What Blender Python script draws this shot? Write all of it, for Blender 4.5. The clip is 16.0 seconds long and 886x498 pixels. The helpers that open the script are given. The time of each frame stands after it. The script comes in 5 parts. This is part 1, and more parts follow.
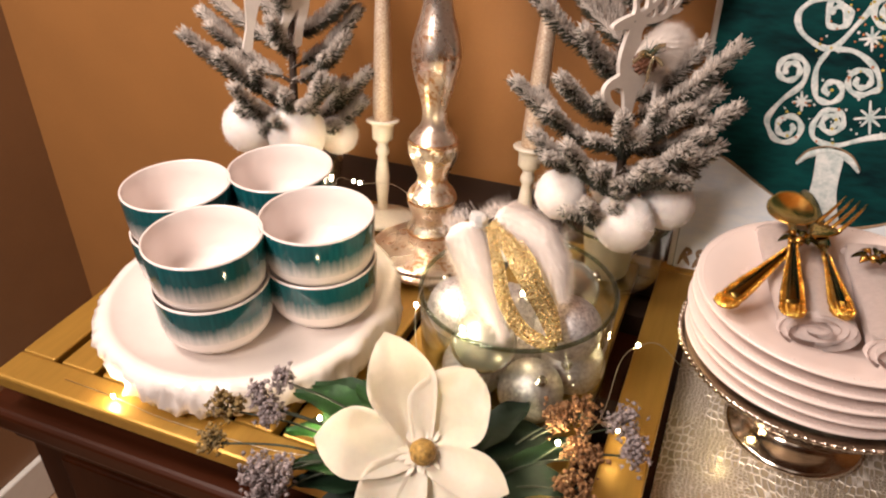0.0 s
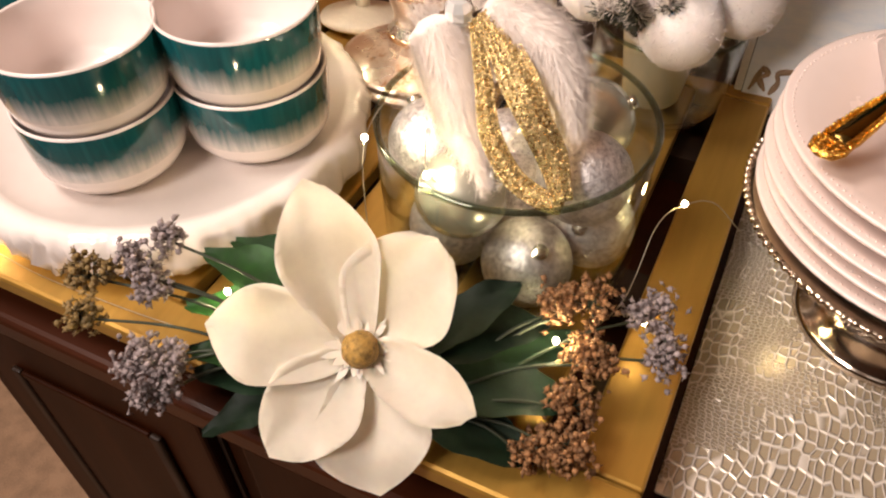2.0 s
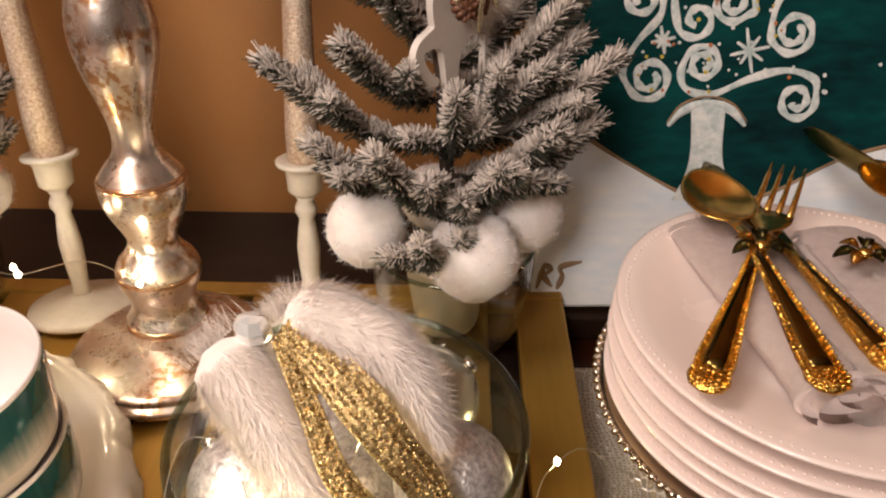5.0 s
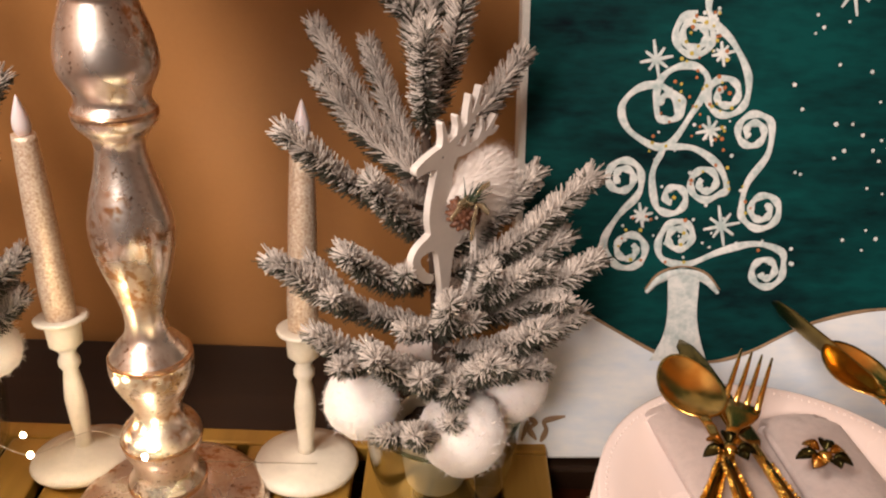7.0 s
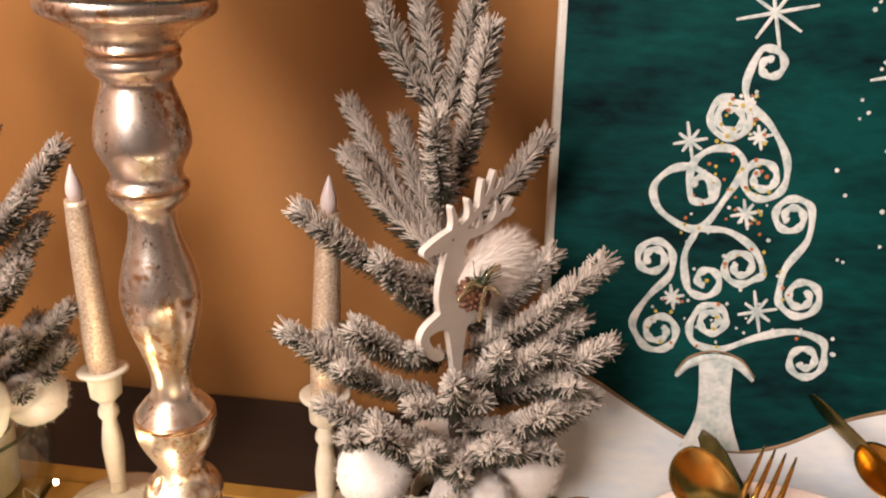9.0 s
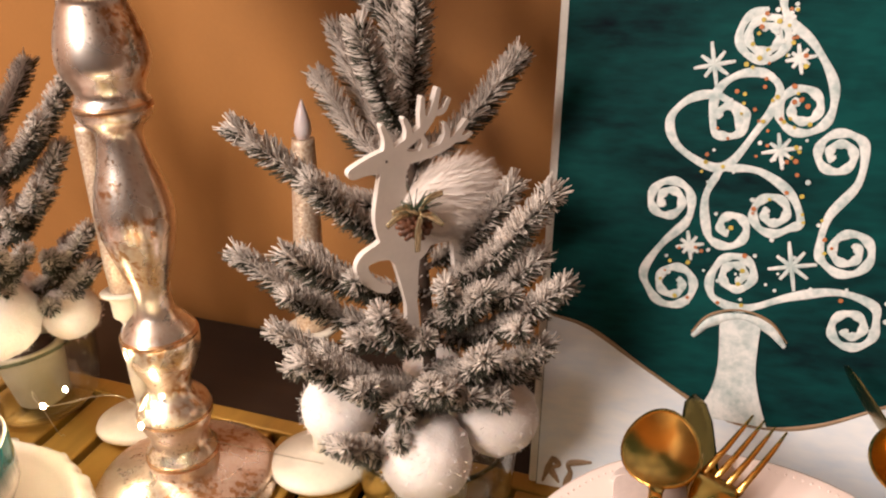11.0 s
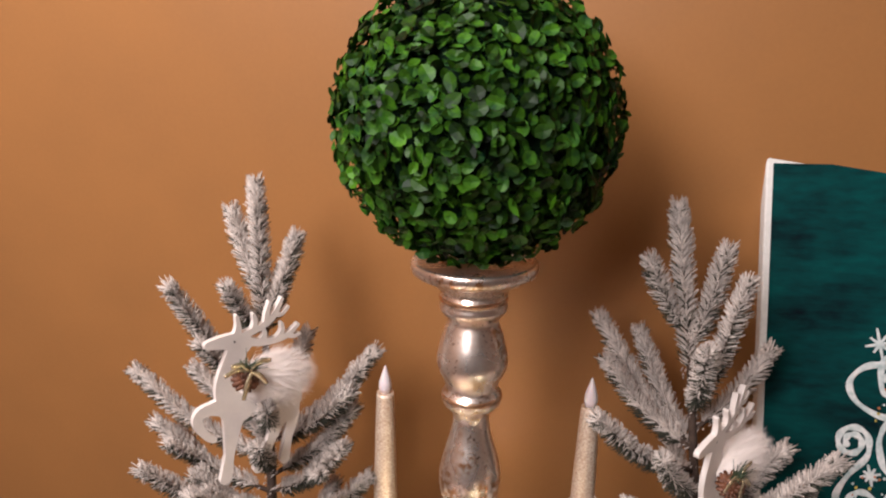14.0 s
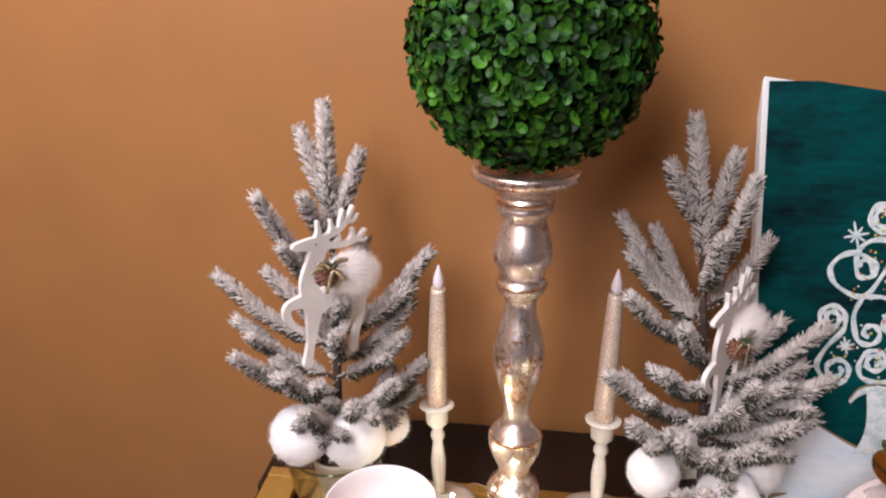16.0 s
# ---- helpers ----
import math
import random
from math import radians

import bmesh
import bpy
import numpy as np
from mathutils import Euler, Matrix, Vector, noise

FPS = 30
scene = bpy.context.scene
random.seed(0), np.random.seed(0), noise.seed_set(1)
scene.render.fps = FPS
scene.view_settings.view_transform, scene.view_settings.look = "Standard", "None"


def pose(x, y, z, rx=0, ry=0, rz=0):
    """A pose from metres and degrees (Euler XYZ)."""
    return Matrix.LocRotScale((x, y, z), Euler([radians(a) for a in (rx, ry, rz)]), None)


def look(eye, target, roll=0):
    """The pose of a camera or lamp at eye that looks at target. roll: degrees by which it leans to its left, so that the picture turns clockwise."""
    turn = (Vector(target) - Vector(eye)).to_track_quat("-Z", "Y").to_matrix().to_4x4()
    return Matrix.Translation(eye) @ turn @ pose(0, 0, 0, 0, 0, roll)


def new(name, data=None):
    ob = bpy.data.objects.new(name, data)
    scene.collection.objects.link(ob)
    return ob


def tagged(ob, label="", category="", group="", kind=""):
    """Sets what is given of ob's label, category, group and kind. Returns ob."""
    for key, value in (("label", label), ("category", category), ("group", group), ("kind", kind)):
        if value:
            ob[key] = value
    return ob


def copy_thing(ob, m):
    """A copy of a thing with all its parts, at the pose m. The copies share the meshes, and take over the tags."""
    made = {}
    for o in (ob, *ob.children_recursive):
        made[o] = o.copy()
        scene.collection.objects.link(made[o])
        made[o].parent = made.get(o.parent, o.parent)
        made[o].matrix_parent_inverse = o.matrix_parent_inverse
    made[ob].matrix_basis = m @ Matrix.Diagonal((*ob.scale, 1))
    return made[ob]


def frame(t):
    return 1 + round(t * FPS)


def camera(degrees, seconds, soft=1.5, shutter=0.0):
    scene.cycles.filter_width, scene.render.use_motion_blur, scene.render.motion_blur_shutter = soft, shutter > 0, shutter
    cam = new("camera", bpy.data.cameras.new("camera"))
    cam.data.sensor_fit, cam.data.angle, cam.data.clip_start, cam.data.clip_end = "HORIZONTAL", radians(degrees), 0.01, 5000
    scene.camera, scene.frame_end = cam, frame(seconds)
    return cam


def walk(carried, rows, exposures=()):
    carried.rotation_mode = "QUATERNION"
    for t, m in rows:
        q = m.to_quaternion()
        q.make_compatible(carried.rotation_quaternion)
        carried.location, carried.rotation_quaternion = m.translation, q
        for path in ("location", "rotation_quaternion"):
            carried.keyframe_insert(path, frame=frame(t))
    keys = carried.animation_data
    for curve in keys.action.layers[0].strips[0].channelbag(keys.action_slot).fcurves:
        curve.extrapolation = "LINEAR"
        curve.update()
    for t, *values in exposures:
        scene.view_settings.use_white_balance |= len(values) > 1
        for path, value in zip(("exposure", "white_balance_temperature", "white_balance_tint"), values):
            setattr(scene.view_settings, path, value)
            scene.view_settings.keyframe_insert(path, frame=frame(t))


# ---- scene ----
cam = camera(59.6, 16.0, soft=2.15)
PATH = [
    (0, (0.159, 0.102, 1.381), (-0.479, 1.648, 0.284), -0.2),
    (0.5, (0.162, 0.141, 1.353), (-0.486, 1.586, 0.131), -0.2),
    (1, (0.155, 0.177, 1.312), (-0.491, 1.479, -0.061), -1.3),
    (1.5, (0.145, 0.219, 1.289), (-0.481, 1.48, -0.132), -1.1),
    (2, (0.142, 0.263, 1.272), (-0.479, 1.495, -0.176), -1.1),
    (2.5, (0.138, 0.295, 1.265), (-0.499, 1.528, -0.175), -2.7),
    (3, (0.107, 0.328, 1.255), (-0.321, 1.652, -0.182), -3.7),
    (3.5, (0.081, 0.349, 1.237), (-0.099, 1.752, -0.177), -1.7),
    (4, (0.067, 0.355, 1.233), (-0.008, 1.863, -0.078), 1.0),
    (4.5, (0.066, 0.354, 1.253), (0.021, 1.953, 0.052), 0.0),
    (5, (0.066, 0.359, 1.268), (0.034, 2.013, 0.145), 0.3),
    (5.2, (0.064, 0.361, 1.275), (0.043, 2.034, 0.179), 0.6),
    (7.3, (0.058, 0.375, 1.364), (0.059, 2.123, 0.391), 1.9),
    (7.5, (0.056, 0.369, 1.369), (0.043, 2.132, 0.424), 1.5),
    (8, (0.057, 0.364, 1.385), (0.01, 2.147, 0.481), 1.4),
    (8.2, (0.061, 0.363, 1.392), (0.003, 2.15, 0.496), 1.5),
    (10.3, (0.201, 0.429, 1.345), (-0.438, 2.084, 0.421), -2.9),
    (10.5, (0.214, 0.431, 1.345), (-0.461, 2.071, 0.422), -3.5),
    (11, (0.235, 0.431, 1.336), (-0.441, 2.05, 0.377), -4.0),
    (11.5, (0.228, 0.407, 1.333), (-0.476, 1.974, 0.308), -4.7),
    (12, (0.169, 0.371, 1.353), (-0.572, 1.939, 0.358), -3.6),
    (12.5, (0.101, 0.342, 1.398), (-0.607, 1.994, 0.521), -3.3),
    (13, (0.035, 0.319, 1.437), (-0.59, 2.053, 0.661), -1.7),
    (13.5, (-0.012, 0.295, 1.476), (-0.501, 2.096, 0.757), -1.5),
    (14, (-0.034, 0.259, 1.506), (-0.431, 2.104, 0.844), -0.9),
    (14.5, (-0.063, 0.232, 1.524), (-0.379, 2.087, 0.844), -0.6),
    (15, (-0.08, 0.202, 1.529), (-0.364, 2.046, 0.808), -0.8),
    (15.5, (-0.093, 0.175, 1.528), (-0.372, 1.993, 0.743), -1.7),
    (16, (-0.097, 0.146, 1.522), (-0.384, 1.945, 0.697), -1.2),
]
EXPOSURES = [(0, 0.1, 6500, 10), (2, 0.0, 6500, 10), (2.6, -0.05, 6500, 10), (3.5, -0.35, 6500, 10), (4.5, -0.40, 6500, 10), (5.2, -0.32, 6500, 10),
             (7.3, 0.05, 6600, 10), (8.2, 0.1, 6600, 10), (10.3, 0.32, 6600, 10), (11.5, 0.25, 6750, 12), (12.2, 0.12, 7100, 15), (12.6, 0.07, 7200, 15), (13, 0.06, 6700, 12),
             (13.5, 0.0, 6250, 11), (14.1, -0.05, 5700, 10), (15, -0.02, 5450, 10), (16, 0.04, 5350, 10)]
walk(cam, [(t, look(eye, target, roll)) for t, eye, target, roll in PATH], EXPOSURES)

# ---------------------------------------------------------------- world and light
T = 0.900          # top of the slatted rack
CAB = 0.858        # top of the cabinet
world = bpy.data.worlds.new("room_glow")
scene.world = world
world.use_nodes = True
world.node_tree.nodes["Background"].inputs[0].default_value = (1.0, 0.80, 0.62, 1)
world.node_tree.nodes["Background"].inputs[1].default_value = 0.045


def area_lamp(name, eye, target, size, watts, colour):
    d = bpy.data.lights.new(name, "AREA")
    d.shape, d.size, d.energy, d.color = "DISK", size, watts, colour
    ob = new(name, d)
    ob.matrix_world = look(eye, target)
    return tagged(ob, kind="structure")


area_lamp("ceiling_lamp", (-0.68, 0.25, 2.25), (-0.25, 0.8, 1.0), 0.48, 17, (1.0, 0.88, 0.80))
area_lamp("pendant_lamp", (-0.50, -0.58, 2.11), (-0.05, 0.75, 1.0), 0.55, 26, (1.0, 0.88, 0.81))
# unseen soft fill, added for the ceiling bounce; no fixture hangs here
area_lamp("room_fill", (0.5, -1.1, 2.42), (0.1, 0.6, 0.9), 0.7, 1.5, (1.0, 0.91, 0.82))


def fairy_lamp(p, watts, colour=(1.0, 0.82, 0.50)):
    d = bpy.data.lights.new("fairy_light", "POINT")
    d.energy, d.color, d.shadow_soft_size = watts, colour, 0.004
    ob = new("fairy_light_glow", d)
    ob.location = p
    tagged(ob, kind="structure")


# ---------------------------------------------------------------- materials
def mat(name, colour, rough=0.5, metal=0.0, scale=40.0, vary=0.15, bump=0.1, second=None, coat=0.0,
        fine=6.0, stretch=(1, 1, 1), sheen=0.0, isle=0.0, spec=0.5, sub=0.0, dist=0.001):
    m = bpy.data.materials.new(name)
    m.use_nodes = True
    nt = m.node_tree
    p = nt.nodes["Principled BSDF"]
    tc = nt.nodes.new("ShaderNodeTexCoord")
    mp = nt.nodes.new("ShaderNodeMapping")
    mp.inputs["Scale"].default_value = stretch
    nt.links.new(tc.outputs["Object"], mp.inputs["Vector"])
    n1 = nt.nodes.new("ShaderNodeTexNoise")
    n1.inputs["Scale"].default_value, n1.inputs["Detail"].default_value = scale, 5
    n2 = nt.nodes.new("ShaderNodeTexNoise")
    n2.inputs["Scale"].default_value, n2.inputs["Detail"].default_value = scale * fine, 3
    for n in (n1, n2):
        nt.links.new(mp.outputs[0], n.inputs["Vector"])
    mx = nt.nodes.new("ShaderNodeMix")
    mx.data_type = "RGBA"
    c2 = second or tuple(c * (1 - 2 * vary) for c in colour)
    mx.inputs[6].default_value = (*colour, 1)
    mx.inputs[7].default_value = (*c2, 1)
    rp = nt.nodes.new("ShaderNodeMapRange")
    rp.inputs[1].default_value, rp.inputs[2].default_value = 0.38, 0.68
    add = nt.nodes.new("ShaderNodeMath")
    add.operation = "MULTIPLY_ADD"
    add.inputs[1].default_value, add.inputs[2].default_value = 0.3, 0.0
    nt.links.new(n2.outputs[0], add.inputs[0])
    add2 = nt.nodes.new("ShaderNodeMath")
    add2.operation = "MULTIPLY_ADD"
    add2.inputs[1].default_value = 0.7
    nt.links.new(n1.outputs[0], add2.inputs[0])
    nt.links.new(add.outputs[0], add2.inputs[2])
    nt.links.new(add2.outputs[0], rp.inputs[0])
    nt.links.new(rp.outputs[0], mx.inputs[0])
    out = mx.outputs[2]
    if isle:
        ge = nt.nodes.new("ShaderNodeNewGeometry")
        oi = nt.nodes.new("ShaderNodeObjectInfo")
        sm = nt.nodes.new("ShaderNodeMath")
        sm.operation = "ADD"
        nt.links.new(ge.outputs["Random Per Island"], sm.inputs[0])
        nt.links.new(oi.outputs["Random"], sm.inputs[1])
        fr = nt.nodes.new("ShaderNodeMath")
        fr.operation = "FRACT"
        nt.links.new(sm.outputs[0], fr.inputs[0])
        mr = nt.nodes.new("ShaderNodeMapRange")
        mr.inputs[3].default_value, mr.inputs[4].default_value = 1 - isle, 1 + isle
        nt.links.new(fr.outputs[0], mr.inputs[0])
        hs = nt.nodes.new("ShaderNodeHueSaturation")
        nt.links.new(mr.outputs[0], hs.inputs["Value"])
        nt.links.new(out, hs.inputs["Color"])
        out = hs.outputs[0]
    nt.links.new(out, p.inputs["Base Color"])
    rr = nt.nodes.new("ShaderNodeMapRange")
    rr.inputs[3].default_value, rr.inputs[4].default_value = max(0.02, rough * 0.8), min(1, rough * 1.2)
    nt.links.new(n1.outputs[0], rr.inputs[0])
    nt.links.new(rr.outputs[0], p.inputs["Roughness"])
    p.inputs["Metallic"].default_value = metal
    p.inputs["Coat Weight"].default_value = coat
    p.inputs["Coat Roughness"].default_value = 0.08
    p.inputs["Sheen Weight"].default_value = sheen
    p.inputs["Specular IOR Level"].default_value = spec
    if sub:
        p.inputs["Subsurface Weight"].default_value = sub
        p.inputs["Subsurface Radius"].default_value = (0.01, 0.006, 0.004)
    if bump:
        b = nt.nodes.new("ShaderNodeBump")
        b.inputs["Strength"].default_value, b.inputs["Distance"].default_value = bump, dist
        nt.links.new(add2.outputs[0], b.inputs["Height"])
        nt.links.new(b.outputs[0], p.inputs["Normal"])
    return m


def glass_mat(name, colour=(1, 1, 1)):
    """Thin clear glass: see-through, with a gloss that grows at grazing angles."""
    m = bpy.data.materials.new(name)
    m.use_nodes = True
    nt = m.node_tree
    nt.nodes.remove(nt.nodes["Principled BSDF"])
    tr = nt.nodes.new("ShaderNodeBsdfTransparent")
    tr.inputs[0].default_value = (*colour, 1)
    gl = nt.nodes.new("ShaderNodeBsdfGlossy")
    gl.inputs["Roughness"].default_value = 0.03
    lw = nt.nodes.new("ShaderNodeLayerWeight")
    lw.inputs["Blend"].default_value = 0.5
    pw = nt.nodes.new("ShaderNodeMath")
    pw.operation = "POWER"
    pw.inputs[1].default_value = 3.2
    nt.links.new(lw.outputs["Facing"], pw.inputs[0])
    fr = nt.nodes.new("ShaderNodeMath")
    fr.operation = "MULTIPLY_ADD"
    fr.inputs[1].default_value, fr.inputs[2].default_value = 0.80, 0.05
    nt.links.new(pw.outputs[0], fr.inputs[0])
    mx = nt.nodes.new("ShaderNodeMixShader")
    nt.links.new(fr.outputs[0], mx.inputs[0])
    nt.links.new(tr.outputs[0], mx.inputs[1])
    nt.links.new(gl.outputs[0], mx.inputs[2])
    nt.links.new(mx.outputs[0], nt.nodes["Material Output"].inputs[0])
    return m


def glow_mat(name, colour, strength):
    m = bpy.data.materials.new(name)
    m.use_nodes = True
    p = m.node_tree.nodes["Principled BSDF"]
    p.inputs["Emission Color"].default_value = (*colour, 1)
    p.inputs["Emission Strength"].default_value = strength
    return m


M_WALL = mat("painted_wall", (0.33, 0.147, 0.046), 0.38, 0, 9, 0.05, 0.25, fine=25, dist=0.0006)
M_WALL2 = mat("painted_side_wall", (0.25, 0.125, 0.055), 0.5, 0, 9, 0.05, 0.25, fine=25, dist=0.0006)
M_TRIM = mat("white_trim", (0.78, 0.74, 0.68), 0.4, 0, 20, 0.04, 0.05)
M_CARPET = mat("beige_carpet", (0.36, 0.22, 0.13), 0.95, 0, 30, 0.2, 0.8, fine=12, dist=0.004)
M_CEIL = mat("ceiling_paint", (0.75, 0.70, 0.62), 0.8, 0, 20, 0.03, 0.1)
M_CHERRY = mat("dark_cherry_wood", (0.030, 0.0070, 0.0016), 0.45, 0, 14, 0.3, 0.08, stretch=(1, 1, 0.08), spec=0.08)
M_DARK = mat("dark_wood_top", (0.024, 0.011, 0.006), 0.55, 0, 14, 0.3, 0.08, stretch=(0.08, 1, 1), spec=0.3)
# dark tone stands in for the shade where the wall meets the sideboard
M_LEDGE = mat("shade_dark_ledge", (0.020, 0.008, 0.003), 0.45, 0, 14, 0.3, 0.05, stretch=(0.08, 1, 1), spec=0.3)
M_TOP = mat("red_brown_wood_top", (0.052, 0.0120, 0.0035), 0.35, 0, 14, 0.3, 0.08, stretch=(0.08, 1, 1), spec=0.18)
M_GOLDWOOD = mat("gold_painted_wood", (0.46, 0.26, 0.050), 0.36, 0.55, 18, 0.14, 0.15, stretch=(1, 0.12, 1), fine=9, dist=0.0006)
M_CERAMIC = mat("white_glazed_ceramic", (0.80, 0.71, 0.66), 0.16, 0, 12, 0.03, 0.02, coat=0.4)
M_PLATE = mat("blush_porcelain", (0.80, 0.655, 0.60), 0.26, 0, 10, 0.02, 0.01, coat=0.25)


def mercury_mat():
    """Aged silver leaf: bright metal with copper and near-black flecks in patches."""
    m = mat("mercury_silver_finish", (0.93, 0.83, 0.75), 0.28, 0.92, 34, 0.1, 0.32, second=(0.74, 0.57, 0.46), fine=9, dist=0.0008)
    nt = m.node_tree
    p = nt.nodes["Principled BSDF"]
    tc = nt.nodes.new("ShaderNodeTexCoord")
    mp = nt.nodes.new("ShaderNodeMapping")
    mp.inputs["Scale"].default_value = (1, 1, 0.85)
    nt.links.new(tc.outputs["Object"], mp.inputs[0])
    last = p.inputs["Base Color"].links[0].from_socket
    for sc, patch, lo, hi, colour in ((230, 30, 0.46, 0.58, (0.56, 0.30, 0.15)), (420, 55, 0.58, 0.65, (0.30, 0.18, 0.11))):
        masks = []
        for s_, a, b in ((sc, lo, hi), (patch, 0.50, 0.60)):
            nz = nt.nodes.new("ShaderNodeTexNoise")
            nz.inputs["Scale"].default_value, nz.inputs["Detail"].default_value = s_, 3
            nt.links.new(mp.outputs[0], nz.inputs["Vector"])
            rg = nt.nodes.new("ShaderNodeMapRange")
            rg.inputs[1].default_value, rg.inputs[2].default_value = a, b
            nt.links.new(nz.outputs[0], rg.inputs[0])
            masks.append(rg.outputs[0])
        mu = nt.nodes.new("ShaderNodeMath")
        mu.operation = "MULTIPLY"
        nt.links.new(masks[0], mu.inputs[0])
        nt.links.new(masks[1], mu.inputs[1])
        mx = nt.nodes.new("ShaderNodeMix")
        mx.data_type = "RGBA"
        mx.inputs[7].default_value = (*colour, 1)
        nt.links.new(mu.outputs[0], mx.inputs[0])
        nt.links.new(last, mx.inputs[6])
        last = mx.outputs[2]
    nt.links.new(last, p.inputs["Base Color"])
    return m


M_SILVER = mercury_mat()
M_COPPER = mat("rubbed_copper_edge", (0.72, 0.36, 0.17), 0.24, 0.9, 60, 0.2, 0.3, second=(0.60, 0.48, 0.36))
M_PLATED = mat("silver_plate_metal", (0.72, 0.62, 0.52), 0.14, 1.0, 30, 0.12, 0.05)
M_HOLDER = mat("cream_painted_metal", (0.74, 0.66, 0.54), 0.45, 0, 40, 0.08, 0.1)
M_GLASS = glass_mat("clear_glass", (0.955, 0.972, 0.950))
M_RIM = glass_mat("thick_glass_rim", (0.60, 0.66, 0.58))


# ---------------------------------------------------------------- building helpers
def mesh_of(bm, name, material, smooth=True):
    me = bpy.data.meshes.new(name)
    bm.to_mesh(me)
    bm.free()
    for mm in (material if isinstance(material, (list, tuple)) else [material]):
        me.materials.append(mm)
    if smooth:
        for f in me.polygons:
            f.use_smooth = True
    return me


def part(name, bm, material, parent, label="", smooth=True):
    ob = new(name, mesh_of(bm, name, material, smooth))
    ob.parent = parent
    return tagged(ob, label)


def thing(name, where, label, category, group="", kind=""):
    ob = new(name)
    ob.empty_display_size = 0.02
    ob.matrix_basis = where if isinstance(where, Matrix) else Matrix.Translation(where)
    return tagged(ob, label, category, group, kind)


def solo(name, bm, material, where, label, category, group="", kind="", smooth=True):
    ob = new(name, mesh_of(bm, name, material, smooth))
    ob.matrix_basis = where if isinstance(where, Matrix) else Matrix.Translation(where)
    return tagged(ob, label, category, group, kind)


def box(x0, x1, y0, y1, z0, z1, bevel=0.0, seg=2):
    bm = bmesh.new()
    bmesh.ops.create_cube(bm, size=1, matrix=Matrix.Translation(((x0 + x1) / 2, (y0 + y1) / 2, (z0 + z1) / 2))
                          @ Matrix.Diagonal((x1 - x0, y1 - y0, z1 - z0, 1)))
    if bevel:
        bmesh.ops.bevel(bm, geom=bm.edges[:], offset=bevel, segments=seg, affect="EDGES", profile=0.5)
    return bm


def spline(pts, n):
    """Catmull-Rom through pts, n steps a span."""
    pts = [Vector(p) for p in pts]
    q = [pts[0] * 2 - pts[1]] + pts + [pts[-1] * 2 - pts[-2]]
    out = []
    for i in range(1, len(q) - 2):
        for k in range(n):
            t = k / n
            a, b, c, d = q[i - 1], q[i], q[i + 1], q[i + 2]
            out.append(0.5 * (2 * b + (c - a) * t + (2 * a - 5 * b + 4 * c - d) * t * t + (3 * b - a - 3 * c + d) * t ** 3))
    return out + [pts[-1]]


def lathe(profile, seg=48, steps=0, ripple=None):
    """Turns (radius, z) pairs round z. ripple(angle, i) scales the radius."""
    if steps:
        profile = [(max(p[0], 0.0), p[1]) for p in spline([(r, z, 0) for r, z in profile], steps)]
    bm = bmesh.new()
    rings = []
    for i, (r, z) in enumerate(profile):
        if r < 1e-5:
            rings.append([bm.verts.new((0, 0, z))])
        else:
            ring = []
            for k in range(seg):
                a = 2 * math.pi * k / seg
                s = ripple(a, i) if ripple else 1.0
                ring.append(bm.verts.new((r * s * math.cos(a), r * s * math.sin(a), z)))
            rings.append(ring)
    for a, b in zip(rings, rings[1:]):
        for k in range(seg):
            j = (k + 1) % seg
            if len(a) == 1 and len(b) == 1:
                continue
            if len(a) == 1:
                bm.faces.new((a[0], b[k], b[j]))
            elif len(b) == 1:
                bm.faces.new((a[k], a[j], b[0]))
            else:
                bm.faces.new((a[k], a[j], b[j], b[k]))
    bmesh.ops.recalc_face_normals(bm, faces=bm.faces[:])
    return bm


def sweep(bm, pts, radius, sides=6):
    """A tube along pts; radius a number or a function of 0..1."""
    pts = [Vector(p) for p in pts]
    n = len(pts)
    up = Vector((0.3, 0.2, 1)).normalized()
    last = None
    for i, p in enumerate(pts):
        d = (pts[min(i + 1, n - 1)] - pts[max(i - 1, 0)]).normalized()
        u = d.cross(up)
        if u.length < 1e-3:
            u = d.cross(Vector((1, 0, 0)))
        u.normalize()
        v = u.cross(d)
        up = v
        r = radius(i / (n - 1)) if callable(radius) else radius
        ring = [bm.verts.new(p + r * (math.cos(2 * math.pi * k / sides) * u + math.sin(2 * math.pi * k / sides) * v)) for k in range(sides)]
        if last:
            for k in range(sides):
                j = (k + 1) % sides
                bm.faces.new((last[k], last[j], ring[j], ring[k]))
        else:
            bm.faces.new(ring[::-1])
        last = ring
    bm.faces.new(last)
    return bm


def ball(r, seg=24, squash=(1, 1, 1), lump=0.0, where=(0, 0, 0), seed=0.0):
    bm = bmesh.new()
    bmesh.ops.create_uvsphere(bm, u_segments=seg, v_segments=seg * 2 // 3, radius=1)
    for v in bm.verts:
        k = r * (1 + lump * noise.noise(v.co * 3 + Vector((seed, seed * 2, 0))))
        v.co = Vector((v.co.x * squash[0], v.co.y * squash[1], v.co.z * squash[2])) * k + Vector(where)
    return bm


